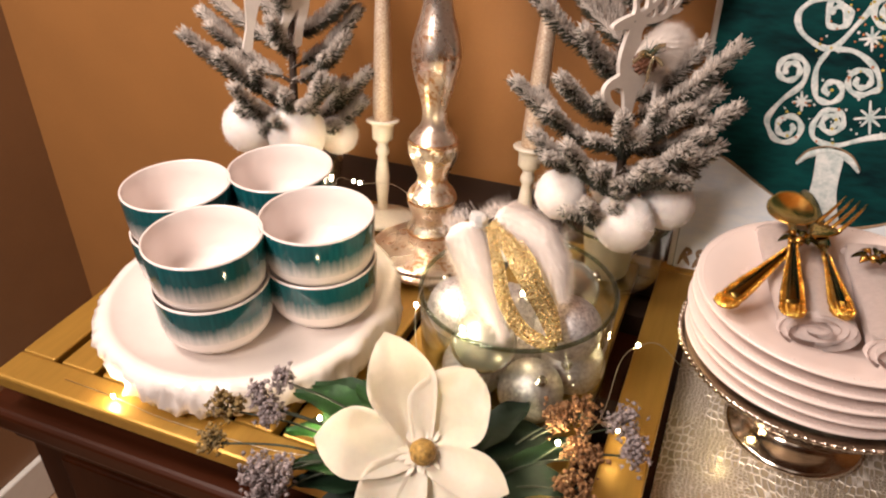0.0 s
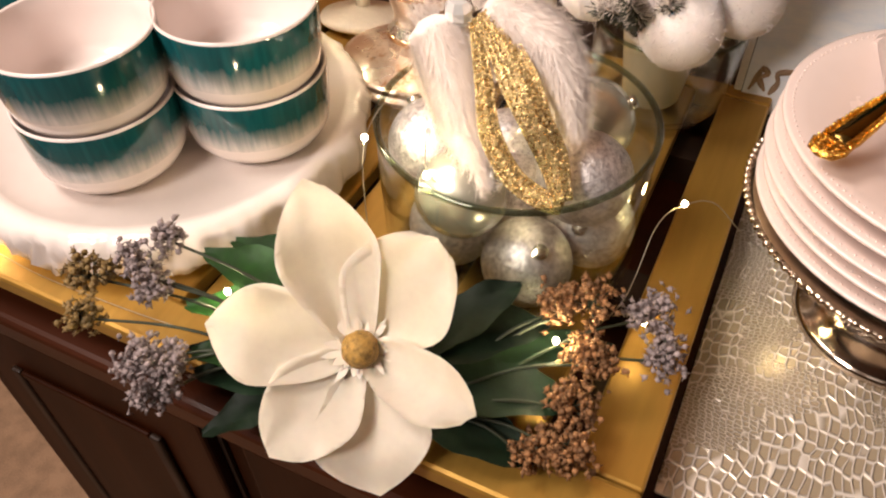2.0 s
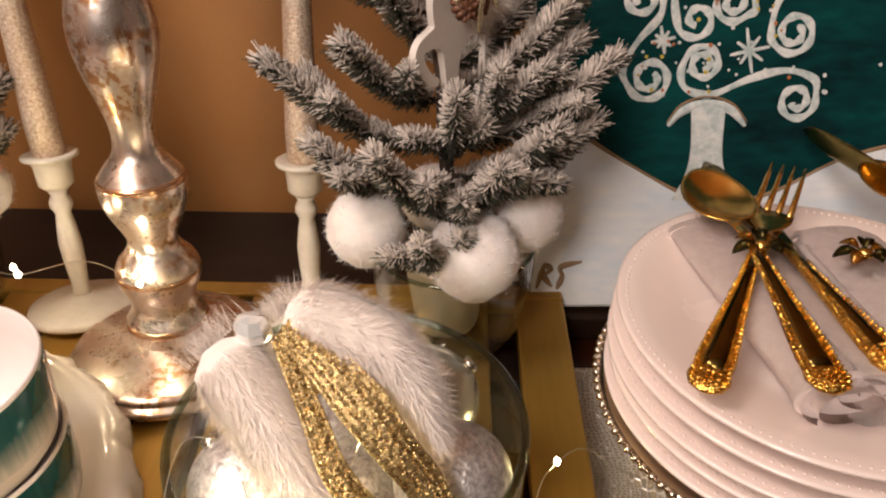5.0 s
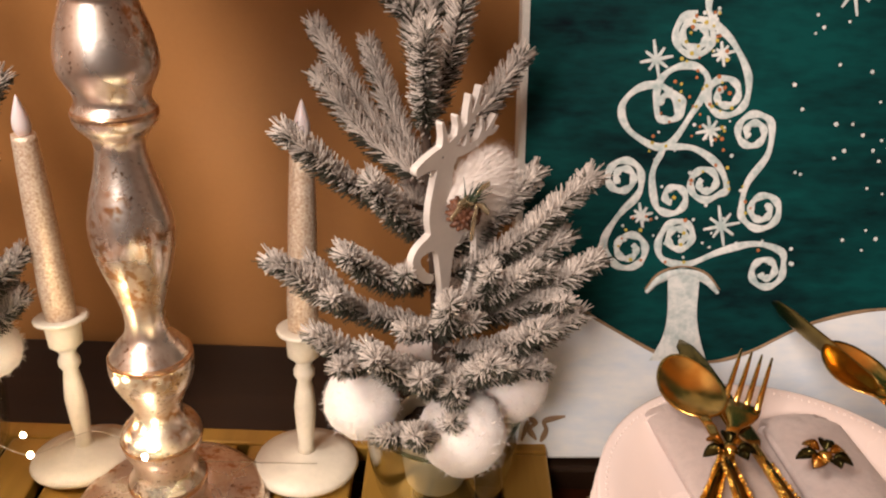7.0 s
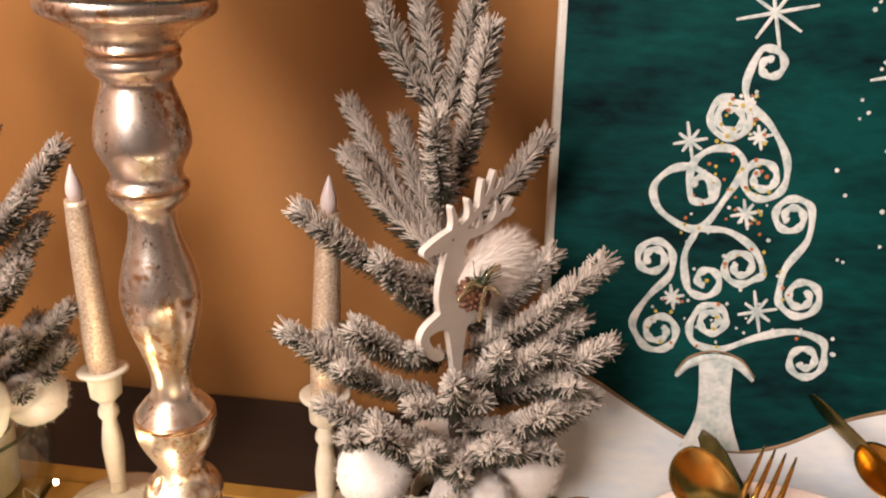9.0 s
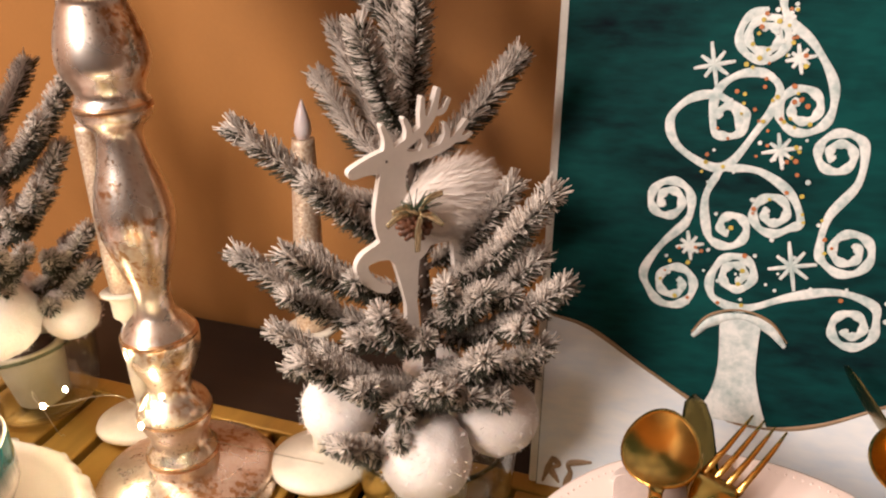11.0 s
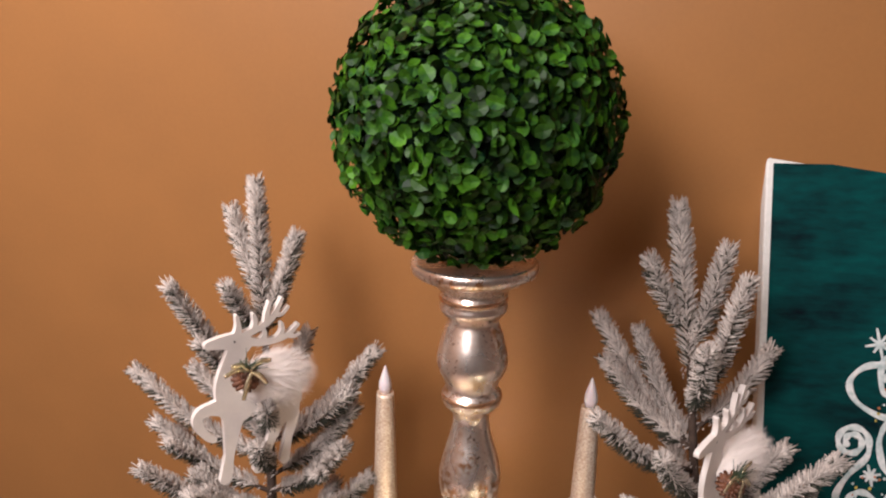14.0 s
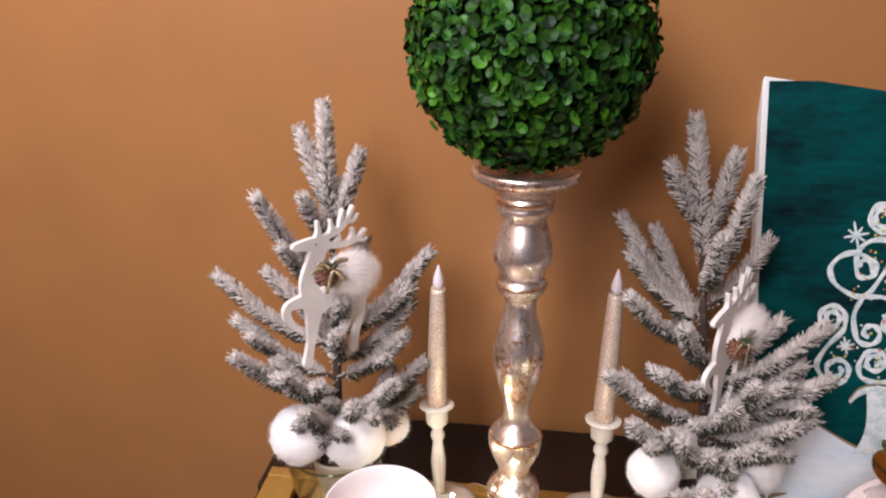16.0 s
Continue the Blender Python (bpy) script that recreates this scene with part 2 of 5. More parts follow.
# ---------------------------------------------------------------- room
WALL_Y, WALL_X, FL = 1.0, -0.985, 0.105
solo("floor", box(-1.2, 2.6, -2.6, 1.15, FL - 0.05, FL), M_CARPET, (0, 0, 0), "beige cut-pile carpet floor", "floor", kind="structure", smooth=False)
solo("wall_north", box(-1.1, 2.6, WALL_Y, 1.12, FL, 2.5), M_WALL, (0, 0, 0), "ochre orange painted wall with a soft sheen", "wall", kind="structure", smooth=False)
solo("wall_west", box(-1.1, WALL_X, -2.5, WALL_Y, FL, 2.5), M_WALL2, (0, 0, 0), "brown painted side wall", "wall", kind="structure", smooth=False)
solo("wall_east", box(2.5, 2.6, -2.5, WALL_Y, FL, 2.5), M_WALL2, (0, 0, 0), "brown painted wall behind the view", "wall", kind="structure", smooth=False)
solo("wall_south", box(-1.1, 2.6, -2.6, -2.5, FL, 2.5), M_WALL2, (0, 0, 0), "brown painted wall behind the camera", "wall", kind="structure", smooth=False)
solo("ceiling", box(-1.1, 2.6, -2.6, 1.12, 2.5, 2.55), M_CEIL, (0, 0, 0), "plain white ceiling", "ceiling", kind="structure", smooth=False)
bm = box(WALL_X, WALL_X + 0.014, -2.5, WALL_Y - 0.014, FL, FL + 0.10, 0.004)
solo("baseboard", bm, M_TRIM, (0, 0, 0), "white painted baseboard along the side wall", "baseboard", kind="structure", smooth=False)
bm = box(WALL_X, 2.5, WALL_Y - 0.014, WALL_Y, FL, FL + 0.10, 0.004)
solo("baseboard", bm, M_TRIM, (0, 0, 0), "white painted baseboard along the back wall", "baseboard", kind="structure", smooth=False)

# ---------------------------------------------------------------- cabinet
CX0, CX1, CY0, CY1 = -0.45, 1.05, 0.425, 0.985
cab = thing("sideboard_cabinet", (0, 0, 0), "dark cherry wood sideboard with panelled doors and moulded top edge", "cabinet")
part("body", box(CX0 + 0.008, CX1 - 0.008, CY0 + 0.03, CY1 - 0.005, FL + 0.06, CAB - 0.05, 0.002), M_CHERRY, cab, smooth=False)
part("top", box(CX0, CX1, CY0, CY1, CAB - 0.026, CAB, 0.006, 3), M_TOP, cab, "dark red-brown wooden top", smooth=False)
part("moulding", box(CX0 + 0.010, CX1 - 0.010, CY0 + 0.012, CY1 - 0.004, CAB - 0.05, CAB - 0.0265, 0.007, 3), M_CHERRY, cab, "red-brown moulded edge under the top", smooth=False)
part("plinth", box(CX0 + 0.02, CX1 - 0.02, CY0 + 0.05, CY1 - 0.02, FL, FL + 0.06), M_CHERRY, cab, smooth=False)
yf = CY0 + 0.03
for k in range(5):
    x0 = -0.388 + k * 0.280
    x1 = x0 + 0.243
    d = part("door", box(x0, x1, yf - 0.014, yf - 0.001, FL + 0.09, CAB - 0.062, 0.003), M_CHERRY, cab, "framed cherry wood door", smooth=False)
    part("panel", box(x0 + 0.050, x1 - 0.058, yf - 0.0175, yf - 0.0145, FL + 0.15, CAB - 0.121, 0.0012), M_CHERRY, d, smooth=False)
    for (a, b, c, e) in ((x0 + 0.039, x0 + 0.0495, FL + 0.14, CAB - 0.113), (x1 - 0.0575, x1 - 0.047, FL + 0.14, CAB - 0.113)):
        part("bead", box(a, b, yf - 0.0195, yf - 0.0142, c, e, 0.002), M_DARK, d, "dark bead round the panel", smooth=False)
    part("bead", box(x0 + 0.0500, x1 - 0.0580, yf - 0.0190, yf - 0.0142, CAB - 0.1205, CAB - 0.1130, 0.002), M_CHERRY, d, smooth=False)
    part("groove", box(x0 - 0.0055, x0 - 0.0008, yf - 0.0035, yf - 0.0008, FL + 0.09, CAB - 0.062), M_DARK, d, "dark gap beside the door", smooth=False)
    part("groove", box(x1 + 0.0008, x1 + 0.0055, yf - 0.0035, yf - 0.0008, FL + 0.09, CAB - 0.062), M_DARK, d, "dark gap beside the door", smooth=False)
# added ledge; its dark colour is the shade behind the rack
part("back_ledge", box(CX0 + 0.01, CX1, 0.8335, CY1, CAB + 0.0005, 0.8835, 0.003), M_LEDGE, cab, "raised ledge added along the back, coloured dark as the shade at the wall foot", smooth=False)

# ---------------------------------------------------------------- gold slatted rack
RX0, RX1, RY0, RY1 = -0.425, 0.150, 0.434, 0.846
rack = thing("slatted_rack", (0, 0, 0), "gold painted wooden slatted rack lying on the sideboard", "rack")
part("front_rail", box(RX0, RX1, RY0, RY0 + 0.035, T - 0.016, T, 0.003), M_GOLDWOOD, rack, smooth=False)
part("back_rail", box(RX0, RX1, 0.834, 0.851, T - 0.016, T, 0.002), M_GOLDWOOD, rack, smooth=False)
edges = [(-0.425, -0.386)]
x = -0.3775
while x + 0.0385 < 0.105:
    edges.append((x, x + 0.0385))
    x += 0.0478
edges.append((0.1125, 0.150))
for a, b in edges:
    part("slat", box(a, b, RY0 + 0.0355, RY1 - 0.0125, T - 0.014, T - 0.0008, 0.002), M_GOLDWOOD, rack, smooth=False)
for y in (0.452, 0.60, 0.76):
    part("batten", box(RX0 + 0.01, RX1 - 0.01, y, y + 0.03, CAB + 0.001, T - 0.0163), M_DARK, rack, "dark batten under the slats", smooth=False)

# ---------------------------------------------------------------- scalloped cake plate and bowls
PX, PY = -0.243, 0.590


def ruffle(a, i):
    v = Vector((math.cos(a), math.sin(a), 0.15 * i))
    w = 0.036 * noise.noise(v * 4.5) + 0.046 * noise.noise(v * 15 + Vector((3, 1, 0))) + 0.016 * noise.noise(v * 38)
    return 1 + w * (0, 0.2, 1.0, 1.25, 1.1, 0.7, 0.15, 0, 0, 0, 0, 0)[min(i, 11)]


cp = thing("cake_plate", (PX, PY, T), "white glazed cake plate with a rough ragged rim", "plate")
part("body", lathe([(0.0, 0.006), (0.125, 0.004), (0.138, 0.008), (0.142, 0.016), (0.143, 0.029), (0.142, 0.038),
                    (0.137, 0.0428), (0.1275, 0.0433), (0.1262, 0.0410), (0.06, 0.0405), (0.0, 0.0405)], 260, ripple=ruffle), M_CERAMIC, cp)
part("foot", lathe([(0.07, 0.0), (0.09, 0.0), (0.088, 0.006), (0.07, 0.006)], 64), M_CERAMIC, cp)


def bowl_profile():
    outer = [(0.0, 0.0025), (0.031, 0.0025), (0.033, 0.0), (0.036, 0.0), (0.0375, 0.003), (0.044, 0.0075), (0.0475, 0.014), (0.049, 0.024), (0.0497, 0.040),
             (0.0503, 0.0525), (0.0500, 0.0545), (0.0490, 0.0548), (0.0480, 0.0535), (0.0472, 0.040), (0.0455, 0.018), (0.040, 0.009), (0.030, 0.0065), (0.0, 0.006)]
    return outer


def bowl_mat():
    """White glaze with a brushed teal band that fades down the outside."""
    m = mat("teal_dipped_glaze", (0.80, 0.70, 0.66), 0.12, 0, 12, 0.02, 0.02, coat=0.5)
    nt = m.node_tree
    p = nt.nodes["Principled BSDF"]
    base = p.inputs["Base Color"].links[0].from_socket
    tc = nt.nodes.new("ShaderNodeTexCoord")
    sp = nt.nodes.new("ShaderNodeSeparateXYZ")
    nt.links.new(tc.outputs["Object"], sp.inputs[0])
    st = nt.nodes.new("ShaderNodeMapping")
    st.inputs["Scale"].default_value = (1, 1, 0.06)
    nt.links.new(tc.outputs["Object"], st.inputs[0])
    nz = nt.nodes.new("ShaderNodeTexNoise")
    nz.inputs["Scale"].default_value, nz.inputs["Detail"].default_value = 260, 4
    nt.links.new(st.outputs[0], nz.inputs["Vector"])
    ma = nt.nodes.new("ShaderNodeMath")
    ma.operation = "MULTIPLY_ADD"
    ma.inputs[1].default_value = 0.0125
    nt.links.new(nz.outputs[0], ma.inputs[0])
    nt.links.new(sp.outputs[2], ma.inputs[2])
    ramp = nt.nodes.new("ShaderNodeValToRGB")
    e = ramp.color_ramp.elements
    e[0].position, e[0].color = 0.0190, (0, 0, 0, 1)
    e[1].position, e[1].color = 0.0430, (1, 1, 1, 1)
    for pos, c in ((0.0265, 0.16), (0.0345, 0.68)):
        q = e.new(pos)
        q.color = (c, c, c, 1)
    nt.links.new(ma.outputs[0], ramp.inputs[0])
    teal = nt.nodes.new("ShaderNodeMix")
    teal.data_type = "RGBA"
    teal.inputs[6].default_value, teal.inputs[7].default_value = (0.001, 0.028, 0.036, 1), (0.012, 0.120, 0.130, 1)
    nt.links.new(nz.outputs[0], teal.inputs[0])
    # the glaze band is on the outer side only: radius from the axis
    ln = nt.nodes.new("ShaderNodeVectorMath")
    ln.operation = "LENGTH"
    fl = nt.nodes.new("ShaderNodeCombineXYZ")
    nt.links.new(sp.outputs[0], fl.inputs[0])
    nt.links.new(sp.outputs[1], fl.inputs[1])
    nt.links.new(fl.outputs[0], ln.inputs[0])
    gt = nt.nodes.new("ShaderNodeMath")
    gt.operation = "GREATER_THAN"
    gt.inputs[1].default_value = 0.0483
    nt.links.new(ln.outputs["Value"], gt.inputs[0])
    lip = nt.nodes.new("ShaderNodeMath")
    lip.operation = "LESS_THAN"
    lip.inputs[1].default_value = 0.0530
    nt.links.new(sp.outputs[2], lip.inputs[0])
    both = nt.nodes.new("ShaderNodeMath")
    both.operation = "MULTIPLY"
    nt.links.new(gt.outputs[0], both.inputs[0])
    nt.links.new(lip.outputs[0], both.inputs[1])
    mul = nt.nodes.new("ShaderNodeMath")
    mul.operation = "MULTIPLY"
    nt.links.new(ramp.outputs[0], mul.inputs[0])
    nt.links.new(both.outputs[0], mul.inputs[1])
    mx = nt.nodes.new("ShaderNodeMix")
    mx.data_type = "RGBA"
    nt.links.new(mul.outputs[0], mx.inputs[0])
    nt.links.new(base, mx.inputs[6])
    nt.links.new(teal.outputs[2], mx.inputs[7])
    nt.links.new(mx.outputs[2], p.inputs["Base Color"])
    return m


M_BOWL = bowl_mat()
first = None
for (bx, by) in ((-0.233, 0.528), (-0.163, 0.594), (-0.311, 0.592), (-0.240, 0.658)):
    for lvl in (0, 1):
        z = T + 0.0410 + lvl * 0.0448
        m = pose(bx + 0.001 * lvl, by - 0.001 * lvl, z, 0, 0, 40 * lvl + 500 * bx)
        if first is None:
            first = solo("bowl", lathe(bowl_profile(), 72), M_BOWL, m, "white ceramic bowl with a dripping teal glaze band", "bowl", "stacked bowls on the cake plate")
        else:
            copy_thing(first, m)

# ---------------------------------------------------------------- candlestick and topiary ball
LEAN = pose(0, 0, 0, -4.5, 0.6, 0)
cs = thing("candlestick", Matrix.Translation((-0.1295, 0.763, T)) @ LEAN, "tall turned candlestick in mottled mercury silver with copper rubbed rings", "candlestick")
part("base", lathe([(0.0, 0.0), (0.067, 0.0), (0.0695, 0.0015), (0.0700, 0.0045), (0.0680, 0.0062), (0.0650, 0.0070), (0.0642, 0.0085), (0.0655, 0.0100), (0.0650, 0.0118), (0.0605, 0.0135), (0.052, 0.0158), (0.042, 0.0185), (0.033, 0.0208), (0.0265, 0.0225), (0.0, 0.024)], 72), M_SILVER, cs)
part("stem", lathe([(0.0255, 0.021), (0.0262, 0.028), (0.0268, 0.034), (0.0240, 0.0395), (0.0212, 0.045), (0.0214, 0.053), (0.0240, 0.060), (0.0262, 0.066), (0.0268, 0.0735), (0.0240, 0.0805), (0.0192, 0.086), (0.0158, 0.0925), (0.0162, 0.099),
                    (0.0210, 0.110), (0.0255, 0.121), (0.0268, 0.131), (0.0258, 0.138), (0.0205, 0.146), (0.0148, 0.153), (0.0125, 0.162), (0.0132, 0.174), (0.0168, 0.188), (0.0212, 0.203), (0.0243, 0.219),
                    (0.0245, 0.232), (0.0215, 0.247), (0.0170, 0.262), (0.0145, 0.274), (0.0146, 0.283), (0.0190, 0.2885), (0.0225, 0.293), (0.0236, 0.2995), (0.0205, 0.3055), (0.0218, 0.312), (0.0262, 0.321), (0.0274, 0.329),
                    (0.0255, 0.341), (0.0218, 0.353), (0.0194, 0.3615), (0.0225, 0.3655), (0.0258, 0.3705), (0.0250, 0.3755), (0.0262, 0.3790), (0.0245, 0.3835)], 64, steps=3), M_SILVER, cs)
for r, z in ((0.0272, 0.0335), (0.0273, 0.0715), (0.0268, 0.1365), (0.0240, 0.2985), (0.0262, 0.3790)):
    part("ring", lathe([(r - 0.004, z - 0.0034), (r - 0.0010, z - 0.0026), (r, z), (r - 0.0010, z + 0.0026), (r - 0.004, z + 0.0034)], 64, steps=2), M_COPPER, cs, "copper rubbed turned ring")
part("dish", lathe([(0.0, 0.381), (0.0240, 0.3825), (0.0285, 0.3880), (0.0345, 0.3925), (0.0425, 0.3965), (0.0470, 0.3995), (0.0480, 0.4025), (0.0478, 0.4065), (0.0462, 0.4085), (0.042, 0.4060), (0.0, 0.405)], 64), M_SILVER, cs)

M_LEAF = mat("boxwood_leaf", (0.034, 0.094, 0.003), 0.45, 0, 45, 0.25, 0.1, second=(0.001, 0.012, 0.008), isle=0.9, spec=0.16)
# near-black stands in for the shade deep between the leaves
M_CORE = mat("leaf_gap_shade_core", (0.003, 0.010, 0.004), 0.9, 0, 60, 0.3, 0.3, spec=0.05)


def leaf_verts(c, n, side, length, width, cup):
    """A small cupped oval leaf: centre c, pointing along side, facing n."""
    t = n.cross(side).normalized()
    rim = [(-1.0, 0.0), (-0.45, 0.8), (0.25, 1.0), (0.80, 0.62), (1.0, 0.0), (0.80, -0.62), (0.25, -1.0), (-0.45, -0.8)]
    out = [c - n * cup]
    for a, b in rim:
        out.append(c + side * (a * length / 2) + t * (b * width / 2) + n * cup * (0.5 if abs(b) > 0.5 else 0))
    return out


rng = random.Random(4)
BALL = Vector((-0.124, 0.800, 1.4105))
BR = 0.1005
tb = thing("topiary_ball", BALL, "round artificial boxwood ball of small glossy green leaves on the candlestick", "topiary")
# inner ball, coloured as the shade in the leaf gaps
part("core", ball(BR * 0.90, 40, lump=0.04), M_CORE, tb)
mass_v, mass_f, singles = [], [], []
for k in range(4300):
    zz = 1 - 2 * (k + 0.5) / 4300
    a = k * 2.39996 + rng.uniform(-0.05, 0.05)
    n0 = Vector((math.sqrt(1 - zz * zz) * math.cos(a), math.sqrt(1 - zz * zz) * math.sin(a), zz))
    d = BR * rng.uniform(0.885, 1.035)
    n = (n0 + Vector((rng.gauss(0, 1), rng.gauss(0, 1), rng.gauss(0, 1) + 0.25)) * 0.42).normalized()
    s = n.cross(Vector((rng.gauss(0, 1), rng.gauss(0, 1), rng.gauss(0, 1)))).normalized()
    ln = rng.uniform(0.0085, 0.0132)
    vs = leaf_verts(n0 * d, n, s, ln, ln * rng.uniform(0.66, 0.88), 0.0011)
    if len(singles) < 300 and n0.y < -0.55 and rng.random() < 0.75:
        singles.append((n0 * d, vs))
    else:
        b = len(mass_v)
        mass_v += vs
        mass_f += [(b, b + 1 + i, b + 1 + (i + 1) % 8) for i in range(8)]
me = bpy.data.meshes.new("leaf_mass")
me.from_pydata([tuple(v) for v in mass_v], [], mass_f)
me.materials.append(M_LEAF)
ob = new("leaf_mass", me)
ob.parent = tb
tagged(ob, "dense small green boxwood leaves", kind="stuff")
for c, vs in singles:
    me = bpy.data.meshes.new("leaf")
    me.from_pydata([tuple(v - c) for v in vs], [], [(0, 1 + i, 1 + (i + 1) % 8) for i in range(8)])
    me.materials.append(M_LEAF)
    ob = new("leaf", me)
    ob.location = c
    ob.parent = tb

# ---------------------------------------------------------------- taper candles
M_TAPER = mat("champagne_glitter_wax", (0.58, 0.38, 0.24), 0.32, 0.45, 520, 0.35, 1.0, second=(0.95, 0.84, 0.70), fine=2.2, dist=0.0010)
M_FLAME = mat("frosted_flame_tip", (0.72, 0.62, 0.62), 0.3, 0, 60, 0.05, 0.05, sub=0.3)
for (bx, by, cx, cy, fx, fy) in ((-0.213, 0.813, -0.2175, 0.8355, -0.213, 0.842), (-0.041, 0.814, -0.039, 0.829, -0.034, 0.853)):
    ax = Vector((cx - bx, cy - by, 0.122)).normalized()
    q = Vector((0, 0, 1)).rotation_difference(ax).to_matrix().to_4x4()
    h = thing("candle_holder", Matrix.Translation((bx, by, T)) @ q, "slim cream painted metal taper candle holder with round foot", "candle holder", "pair of taper holders")
    part("foot", lathe([(0, 0), (0.0395, 0), (0.0405, 0.0025), (0.039, 0.006), (0.029, 0.009), (0.013, 0.0115), (0.007, 0.014), (0, 0.014)], 48), M_HOLDER, h)
    part("stem", lathe([(0, 0.012), (0.0068, 0.0135), (0.0058, 0.020), (0.0075, 0.040), (0.0082, 0.055), (0.0066, 0.070), (0.0052, 0.078), (0.0078, 0.083), (0.0078, 0.087), (0.0055, 0.092), (0.0075, 0.096), (0, 0.097)], 32), M_HOLDER, h)
    part("cup", lathe([(0, 0.095), (0.0075, 0.096), (0.0118, 0.100), (0.0125, 0.113), (0.0135, 0.117), (0.0188, 0.1195), (0.0192, 0.1215), (0.0175, 0.1225), (0.011, 0.1215), (0, 0.121)], 40), M_HOLDER, h)
    top = Vector((bx, by, T)) + ax * 0.1222
    ax2 = (Vector((fx, fy, 1.184)) - top).normalized()
    q = Vector((0, 0, 1)).rotation_difference(ax2).to_matrix().to_4x4()
    c = thing("taper_candle", Matrix.Translation(top) @ q, "champagne glitter flameless taper candle in its holder", "candle", "pair of taper candles")
    part("wax", lathe([(0, 0), (0.0108, 0), (0.0104, 0.05), (0.0092, 0.10), (0.0078, 0.136), (0.0066, 0.139), (0, 0.1395)], 32, steps=2), M_TAPER, c)
    part("flame", lathe([(0, 0.1385), (0.0042, 0.1395), (0.0058, 0.1445), (0.0054, 0.150), (0.0034, 0.157), (0.0012, 0.1635), (0, 0.166)], 20), M_FLAME, c, "frosted plastic flame tip")

# ---------------------------------------------------------------- stand of plates
SX, SY = 0.2615, 0.678


def runner_mat():
    """Embossed reptile print: pale raised ridges round darker metallic scales."""
    m = mat("silver_reptile_runner", (0.66, 0.56, 0.48), 0.34, 0.35, 30, 0.1, 0.0)
    nt = m.node_tree
    p = nt.nodes["Principled BSDF"]
    tc = nt.nodes.new("ShaderNodeTexCoord")
    warp = nt.nodes.new("ShaderNodeTexNoise")
    warp.inputs["Scale"].default_value = 11
    nt.links.new(tc.outputs["Object"], warp.inputs["Vector"])
    add = nt.nodes.new("ShaderNodeVectorMath")
    add.operation = "MULTIPLY_ADD"
    add.inputs[1].default_value = (0.035, 0.035, 0)
    nt.links.new(warp.outputs["Color"], add.inputs[0])
    nt.links.new(tc.outputs["Object"], add.inputs[2])
    edges = []
    for sc, st in ((290, (1, 1.3, 0)), (120, (1.5, 0.8, 0))):
        mp = nt.nodes.new("ShaderNodeMapping")
        mp.inputs["Scale"].default_value = st
        nt.links.new(add.outputs[0], mp.inputs[0])
        vo = nt.nodes.new("ShaderNodeTexVoronoi")
        vo.feature = "DISTANCE_TO_EDGE"
        vo.inputs["Scale"].default_value = sc
        vo.inputs["Randomness"].default_value = 0.45
        nt.links.new(mp.outputs[0], vo.inputs["Vector"])
        edges.append(vo.outputs["Distance"])
    big = nt.nodes.new("ShaderNodeTexNoise")
    big.inputs["Scale"].default_value = 14
    nt.links.new(tc.outputs["Object"], big.inputs["Vector"])
    pick = nt.nodes.new("ShaderNodeMapRange")
    pick.inputs[1].default_value, pick.inputs[2].default_value = 0.47, 0.50
    nt.links.new(big.outputs[0], pick.inputs[0])
    mix = nt.nodes.new("ShaderNodeMix")
    nt.links.new(pick.outputs[0], mix.inputs[0])
    nt.links.new(edges[0], mix.inputs[2])
    nt.links.new(edges[1], mix.inputs[3])
    ridge = nt.nodes.new("ShaderNodeMapRange")
    ridge.inputs[1].default_value, ridge.inputs[2].default_value = 0.04, 0.16
    nt.links.new(mix.outputs[0], ridge.inputs[0])
    col = nt.nodes.new("ShaderNodeMix")
    col.data_type = "RGBA"
    col.inputs[6].default_value, col.inputs[7].default_value = (0.90, 0.82, 0.74, 1), (0.46, 0.37, 0.26, 1)
    nt.links.new(ridge.outputs[0], col.inputs[0])
    nt.links.new(col.outputs[2], p.inputs["Base Color"])
    bp = nt.nodes.new("ShaderNodeBump")
    bp.invert = True
    bp.inputs["Strength"].default_value, bp.inputs["Distance"].default_value = 1.0, 0.0010
    nt.links.new(ridge.outputs[0], bp.inputs["Height"])
    nt.links.new(bp.outputs[0], p.inputs["Normal"])
    return m


M_RUNNER = runner_mat()
solo("table_runner", box(0.1555, 0.62, 0.494, 0.80, CAB + 0.0006, CAB + 0.003, 0.0008), M_RUNNER, (0, 0, 0), "silver reptile-embossed table runner on the sideboard", "runner", smooth=False)
st = thing("cake_stand", (SX, SY, CAB + 0.0032), "silver plated pedestal stand with a beaded rim", "cake stand")
part("foot", lathe([(0, 0), (0.058, 0), (0.060, 0.003), (0.056, 0.007), (0.044, 0.011), (0.036, 0.016), (0.032, 0.024), (0.034, 0.030), (0, 0.030)], 64), M_PLATED, st)
part("dish", lathe([(0, 0.028), (0.033, 0.029), (0.055, 0.038), (0.080, 0.057), (0.098, 0.077), (0.110, 0.092), (0.1135, 0.0945), (0.113, 0.097), (0.107, 0.0965), (0.094, 0.088), (0.06, 0.085), (0, 0.085)], 96), M_PLATED, st)
bead0 = mesh_of(ball(0.0024, 8), "bead", M_PLATED)
for k in range(110):
    a = 2 * math.pi * k / 110
    ob = new("bead", bead0)
    ob.location = (0.1138 * math.cos(a), 0.1138 * math.sin(a), 0.0970)
    ob.parent = st
pl0 = None
